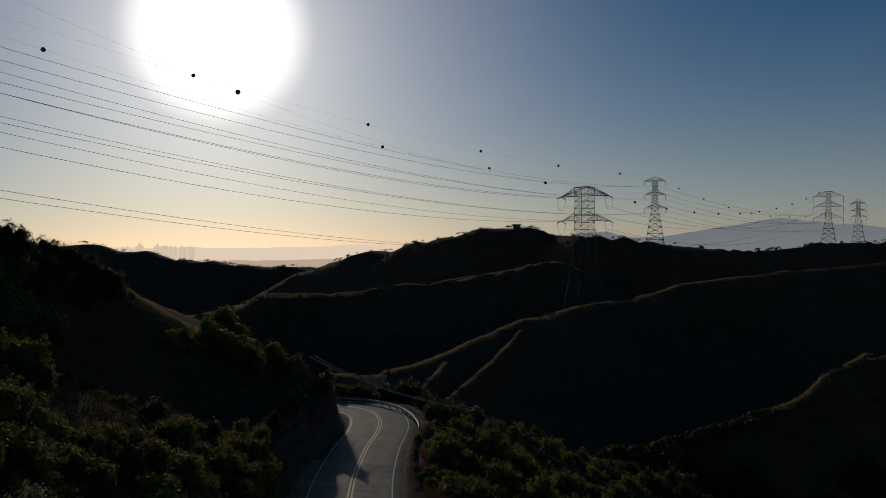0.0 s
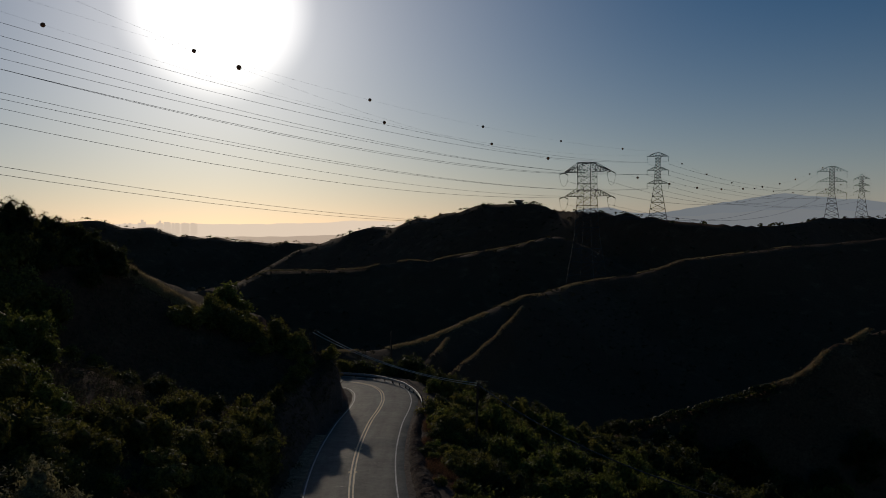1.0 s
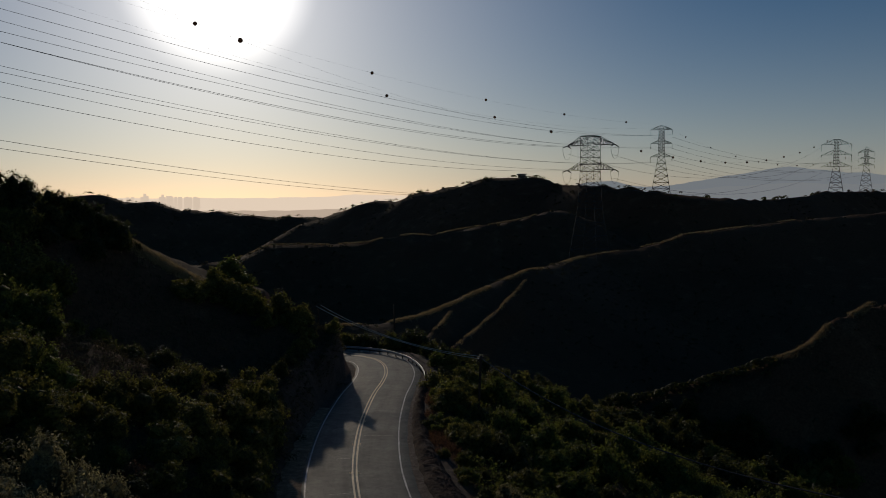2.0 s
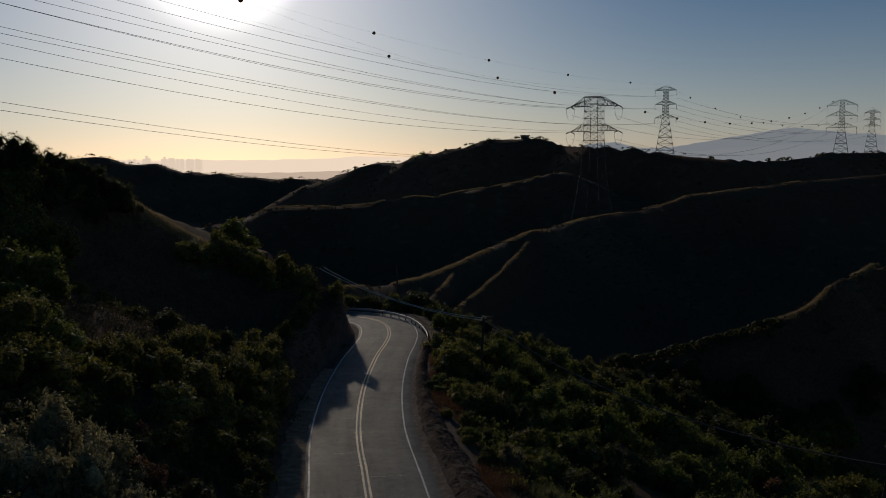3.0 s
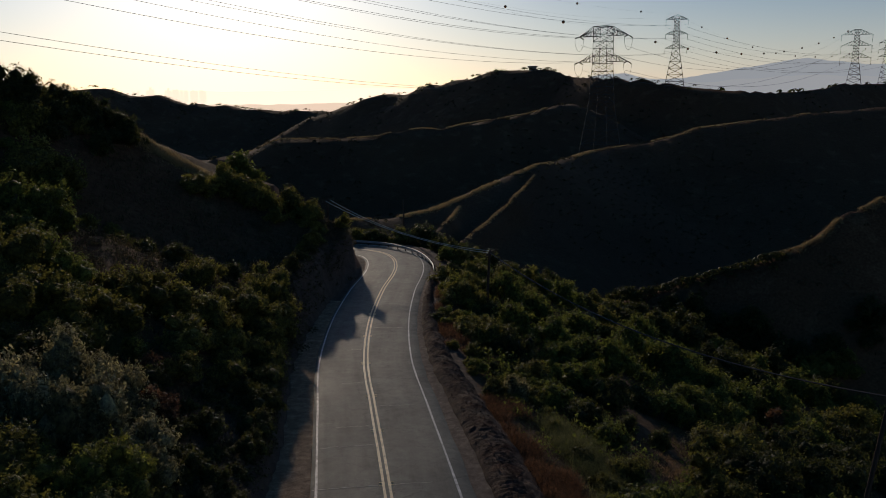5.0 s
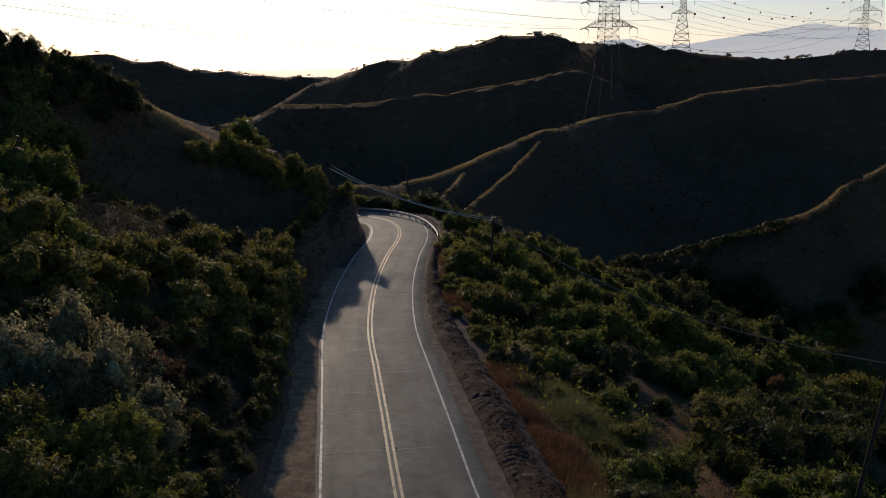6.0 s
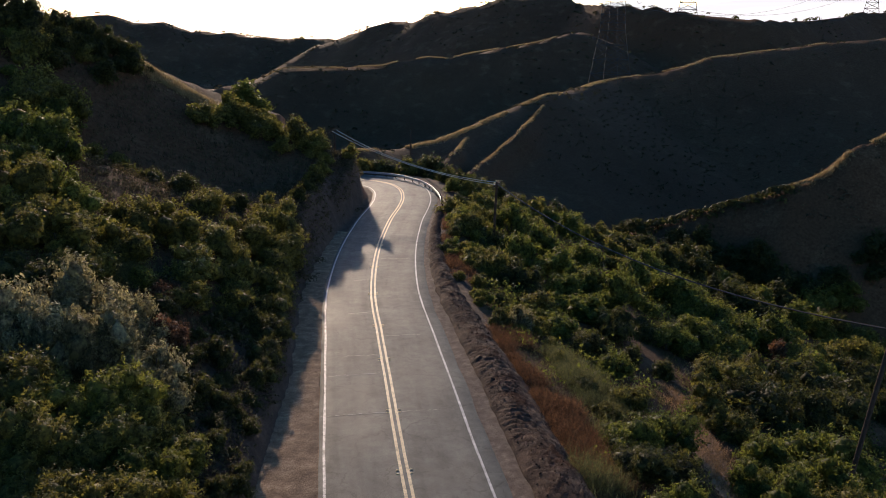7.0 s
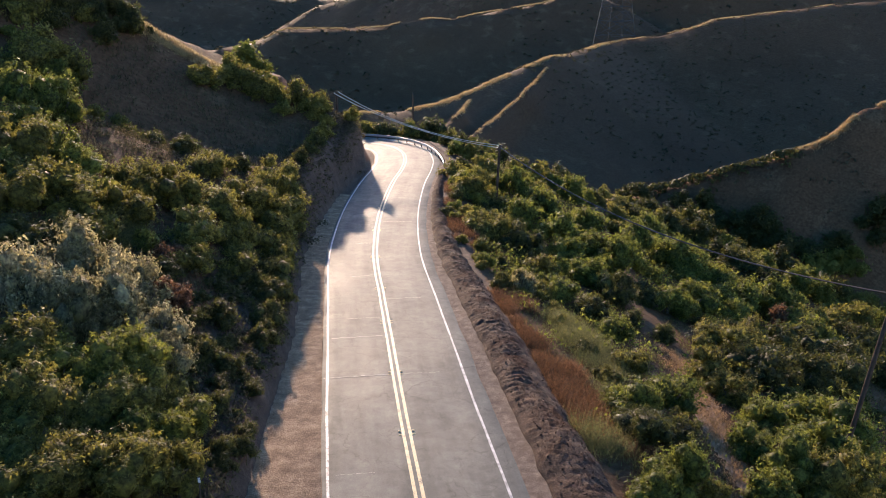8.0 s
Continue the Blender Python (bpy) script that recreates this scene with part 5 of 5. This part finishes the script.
sprinkle(60, (-14, 60, 110, 160), lambda d, side, x, y, r: (side > 0) & (d > 6 + r) & before_canyon(x, y), ("DARK", "OLIVE"), (1.4, 2.4), 105)


for kind, spots in FAR_OFF.items():
    vs, fs, k = [], [], 0
    shapes = [crown(sum(map(ord, kind)) + 5 * i, *FAR_LEAVES, airy=0.4, spread=rr_spread[i], tall=rr_tall[i]) for i in range(3)]
    for variant, m in spots:
        v, leaf_faces, heart_faces = shapes[variant]
        a = np.array(m)
        vs.append(v @ a[:3, :3].T + a[:3, 3])
        fs.append(np.vstack([leaf_faces, heart_faces]) + k)
        k += len(v)
    mass = part("thicket", (np.vstack(vs), np.vstack(fs)), KINDS[kind][0])
    tagged(mass, "thicket of %s bushes far down the canyon" % {"OLIVE": "olive", "GREEN": "green", "DARK": "dark green", "GREY": "grey-green", "BRIGHT": "yellow-green", "RUST": "rusty brown"}[kind], "bushes", kind="stuff")


def tufts(name, label, spots, blades, size, material, seed, lean=0.35, thin=0.09):
    """Clumps of thin blades standing on the ground, one joined mass."""
    r = np.random.RandomState(seed)
    xs, ys = spots
    z = land(xs, ys)
    n = len(xs) * blades
    root = np.repeat(np.stack([xs, ys, z - 0.03], 1), blades, 0) + np.concatenate([r.normal(size=(n, 2)) * size * 0.45, np.zeros((n, 1))], 1)
    tip = root + np.stack([r.normal(size=n) * size * lean, r.normal(size=n) * size * lean, size * r.uniform(0.5, 1.2, n)], 1)
    a = r.uniform(0, 6.28, n)
    w = np.stack([np.cos(a), np.sin(a), np.zeros(n)], 1) * size * thin
    v = np.stack([root - w, root + w, tip], 1).reshape(-1, 3)
    f = np.arange(len(v)).reshape(-1, 3)
    ob = part(name, (v, f), material)
    return tagged(ob, label, "grass", kind="stuff")


def crest_spots(lines, count, spread, seed):
    r = np.random.RandomState(seed)
    xs, ys = [], []
    for line in lines:
        p = spline(line, 1.0)
        k = r.randint(0, len(p), count)
        xs.append(p[k, 0] + r.normal(size=count) * spread)
        ys.append(p[k, 1] + r.normal(size=count) * spread)
    xs, ys = np.concatenate(xs), np.concatenate(ys)
    keep = fbm(xs, ys, 9, seed, 3) > -0.12
    return xs[keep], ys[keep]


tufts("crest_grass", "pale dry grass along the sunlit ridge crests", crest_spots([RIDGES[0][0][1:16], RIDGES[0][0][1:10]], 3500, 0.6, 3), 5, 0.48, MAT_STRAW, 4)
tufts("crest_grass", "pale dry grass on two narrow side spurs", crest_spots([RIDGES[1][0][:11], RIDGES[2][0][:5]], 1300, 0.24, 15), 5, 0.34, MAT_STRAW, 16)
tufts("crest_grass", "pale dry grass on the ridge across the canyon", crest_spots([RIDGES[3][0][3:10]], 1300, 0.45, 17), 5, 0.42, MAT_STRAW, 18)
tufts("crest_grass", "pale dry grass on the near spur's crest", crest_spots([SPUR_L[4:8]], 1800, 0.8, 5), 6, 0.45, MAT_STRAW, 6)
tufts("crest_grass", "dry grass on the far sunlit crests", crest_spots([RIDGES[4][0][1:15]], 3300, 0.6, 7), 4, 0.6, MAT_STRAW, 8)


def slope_spots(count, x0, x1, y0, y1, lo, hi, want, seed):
    r = np.random.RandomState(seed)
    xs, ys = r.uniform(x0, x1, count), r.uniform(y0, y1, count)
    d, _, side = nearest(xs, ys, ROAD[::3])
    ok = (side == want) & (d > lo) & (d < hi) & (np.abs(xs) < 0.66 * ys + 6)
    return xs[ok], ys[ok]


def off_trail(spots):
    keep = np.abs(spots[0] - (13.8 + 0.05 * (spots[1] - 40))) > 1.2
    return spots[0][keep], spots[1][keep]


wx, wy = slope_spots(14000, -2, 11, 33, 66, 7.4, 10.0, 1, 9)
keep = fbm(wx, wy, 5, 33) > 0.0
tufts("rusty_weeds", "rusty brown dry weeds along the berm", (wx[keep], wy[keep]), 22, 0.55, MAT_RUST, 10, 0.5, 0.028)
wx, wy = slope_spots(9000, -8, 9, 62, 97, 6.0, 8.8, 1, 19)
keep = fbm(wx, wy, 5, 35) > -0.15
tufts("rusty_weeds", "rusty and dull dry weeds on the road's outer edge", (wx[keep], wy[keep]), 12, 0.5, MAT_RUST, 20, 0.5, 0.04)
tufts("dry_grass", "low dull weeds and dry grass between the bushes", off_trail(slope_spots(20000, 0, 60, 22, 126, 8.2, 60, 1, 11)), 5, 0.36, MAT_WEED, 12, 0.6)
ty = np.random.RandomState(23).uniform(33, 55, 900)
tufts("dry_grass", "tan dry grass trodden down along a narrow gap", (13.8 + 0.05 * (ty - 40) + np.random.RandomState(24).normal(size=900) * 0.7, ty), 8, 0.3, MAT_TAN, 25, 0.7, 0.06)
tufts("dry_grass", "dry straw grass on the hillside above the road", slope_spots(14000, -60, -8, 16, 95, 7.2, 60, -1, 13), 5, 0.45, MAT_SCRUB, 14)


def scrub_mass(name, label, xs, ys, seed, size, k, leaf, material=None):
    """Low scrub at those spots: small sprays of leaves, one joined mass."""
    r = np.random.RandomState(seed + 500)
    z = land(xs, ys)
    n = len(xs) * k
    s = np.repeat(size * r.uniform(0.5, 1.3, len(xs)), k)[:, None]
    way = r.normal(size=(n, 3))
    way[:, 2] = np.abs(way[:, 2])
    way /= np.linalg.norm(way, axis=1)[:, None]
    pos = np.repeat(np.stack([xs, ys, z], 1), k, 0) + way * s * np.array([1, 1, 0.8])
    u = np.cross(way, r.normal(size=(n, 3)))
    u /= np.linalg.norm(u, axis=1)[:, None]
    w = np.cross(way, u)
    v = np.stack([pos - u * s * leaf, pos + w * s * leaf * 0.8, pos + u * s * leaf, pos - w * s * leaf * 0.8], 1).reshape(-1, 3)
    return tagged(part(name, (v, np.arange(len(v)).reshape(-1, 4)), material or MAT_SCRUB), label, "scrub", kind="stuff")


def far_scrub(name, label, count, box, seed, size, lo, hi, k=14, leaf=0.6):
    """Scrub strewn over the slopes between two distances."""
    r = np.random.RandomState(seed)
    xs, ys = r.uniform(box[0], box[1], count), r.uniform(box[2], box[3], count)
    dist = np.hypot(xs, ys)
    ok = (fbm(xs, ys, 30, seed) > -0.15) & (np.abs(xs) < 0.62 * ys) & (dist > lo) & (dist < hi)
    return scrub_mass(name, label, xs[ok], ys[ok], seed, size, k, leaf)


far_scrub("scrub", "low dusty scrub scattered over the canyon sides", 9000, (-120, 190, 120, 330), 71, 0.55, 130, 340, 8, 0.4)
far_scrub("scrub", "dark scrub on the far hills and skyline", 14000, (-420, 380, 330, 800), 73, 0.9, 330, 800, 6)
far_scrub("scrub", "low dark brush covering the near hillside", 3600, (-60, -12, 26, 99), 75, 0.55, 20, 110, 34, 0.15)

# dark scrub added here to stand in for shade on the ridge's end
scrub_mass("scrub", "dark scrub added for shade on the low end of the canyon ridge", *crest_spots([RIDGES[3][0][9:14]], 300, 0.8, 96), 97, 0.8, 14, 0.35, MAT_DARK)
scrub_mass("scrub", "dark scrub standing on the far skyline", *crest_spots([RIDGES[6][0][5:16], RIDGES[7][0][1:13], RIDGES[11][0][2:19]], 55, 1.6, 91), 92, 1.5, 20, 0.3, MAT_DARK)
bx, by = slope_spots(16000, -34, -8, 24, 103, 4.7, 9.5, -1, 93)
_, bz, _ = nearest(bx, by, ROAD[::3])
keep = (land(bx, by) - bz > 0.45) & (fbm(bx, by, 6, 94) > -0.35)
scrub_mass("bank_brush", "dry brown brush clinging to the cut bank", bx[keep], by[keep], 95, 0.34, 14, 0.22)


def low_cover(label, count, box, seed, size, material, k=36, leaf=0.17):
    """Low leafy plants over the ground between the bushes, one joined mass."""
    r = np.random.RandomState(seed)
    xs, ys = slope_spots(count, *box, 8.6, 70, 1, seed)
    ok = (fbm(xs, ys, 9, seed) > 0.0) & before_canyon(xs, ys) & (np.abs(xs - (13.6 + 0.05 * (ys - 40))) > 1.3)
    xs, ys = xs[ok], ys[ok]
    z = land(xs, ys)
    n = len(xs) * k
    s = np.repeat(size * r.uniform(0.5, 1.4, len(xs)), k)[:, None]
    way = r.normal(size=(n, 3))
    way[:, 2] = np.abs(way[:, 2]) * 0.8
    pos = np.repeat(np.stack([xs, ys, z], 1), k, 0) + way * s * 0.7
    u = r.normal(size=(n, 3))
    u /= np.linalg.norm(u, axis=1)[:, None]
    w = np.cross(u, r.normal(size=(n, 3)))
    v = np.stack([pos - u * s * leaf, pos + u * s * leaf, pos + w * s * leaf * 0.6], 1).reshape(-1, 3)
    return tagged(part("ground_cover", (v, np.arange(len(v)).reshape(-1, 3)), material), label, "ground plants", kind="stuff")


low_cover("low green leafy plants between the bushes", 5200, (2, 66, 28, 126), 81, 0.75, MAT_GREEN)
low_cover("low yellow-green weeds between the bushes", 3600, (2, 66, 28, 126), 83, 0.6, MAT_BRIGHT)

# feathery pale weeds beside the berm
r = np.random.RandomState(21)
for label, spots in (("feathery pale green weeds beside the earth heap", ((6.9, 49.0), (7.3, 46.6), (7.9, 44.4), (7.6, 48.0), (8.1, 39.6), (5.9, 33.4), (6.4, 51.6))), ("tall pale weeds standing out of the bushes", ((-21.0, 47.5), (-19.6, 46.0)))):
    for wx0, wy0 in spots:
        tufts("weed_clump", label, (wx0 + r.normal(size=330) * 0.6, wy0 + r.normal(size=330) * 0.8), 10, 0.75, MAT_PALE, int(wy0 * 10), 0.45, 0.016)

# a stake at the foot of the bank
stake = thing("marker_stake", "thin weathered wooden stake at the bank's foot", "stake", m=Matrix.Translation((-9.3, 25.3, at_ground(-9.3, 25.3) - 0.1)))
b = Buf()
b.bar((0, 0, 0), (0.04, 0.0, 1.25), 0.035)
part("stick", b, MAT_WOOD, stake)
b = Buf()
b.box((0.04, -0.03, 1.12), (0.09, 0.015, 0.2))
part("reflector", b, MAT_WHITE, stake, "small dull white plate")
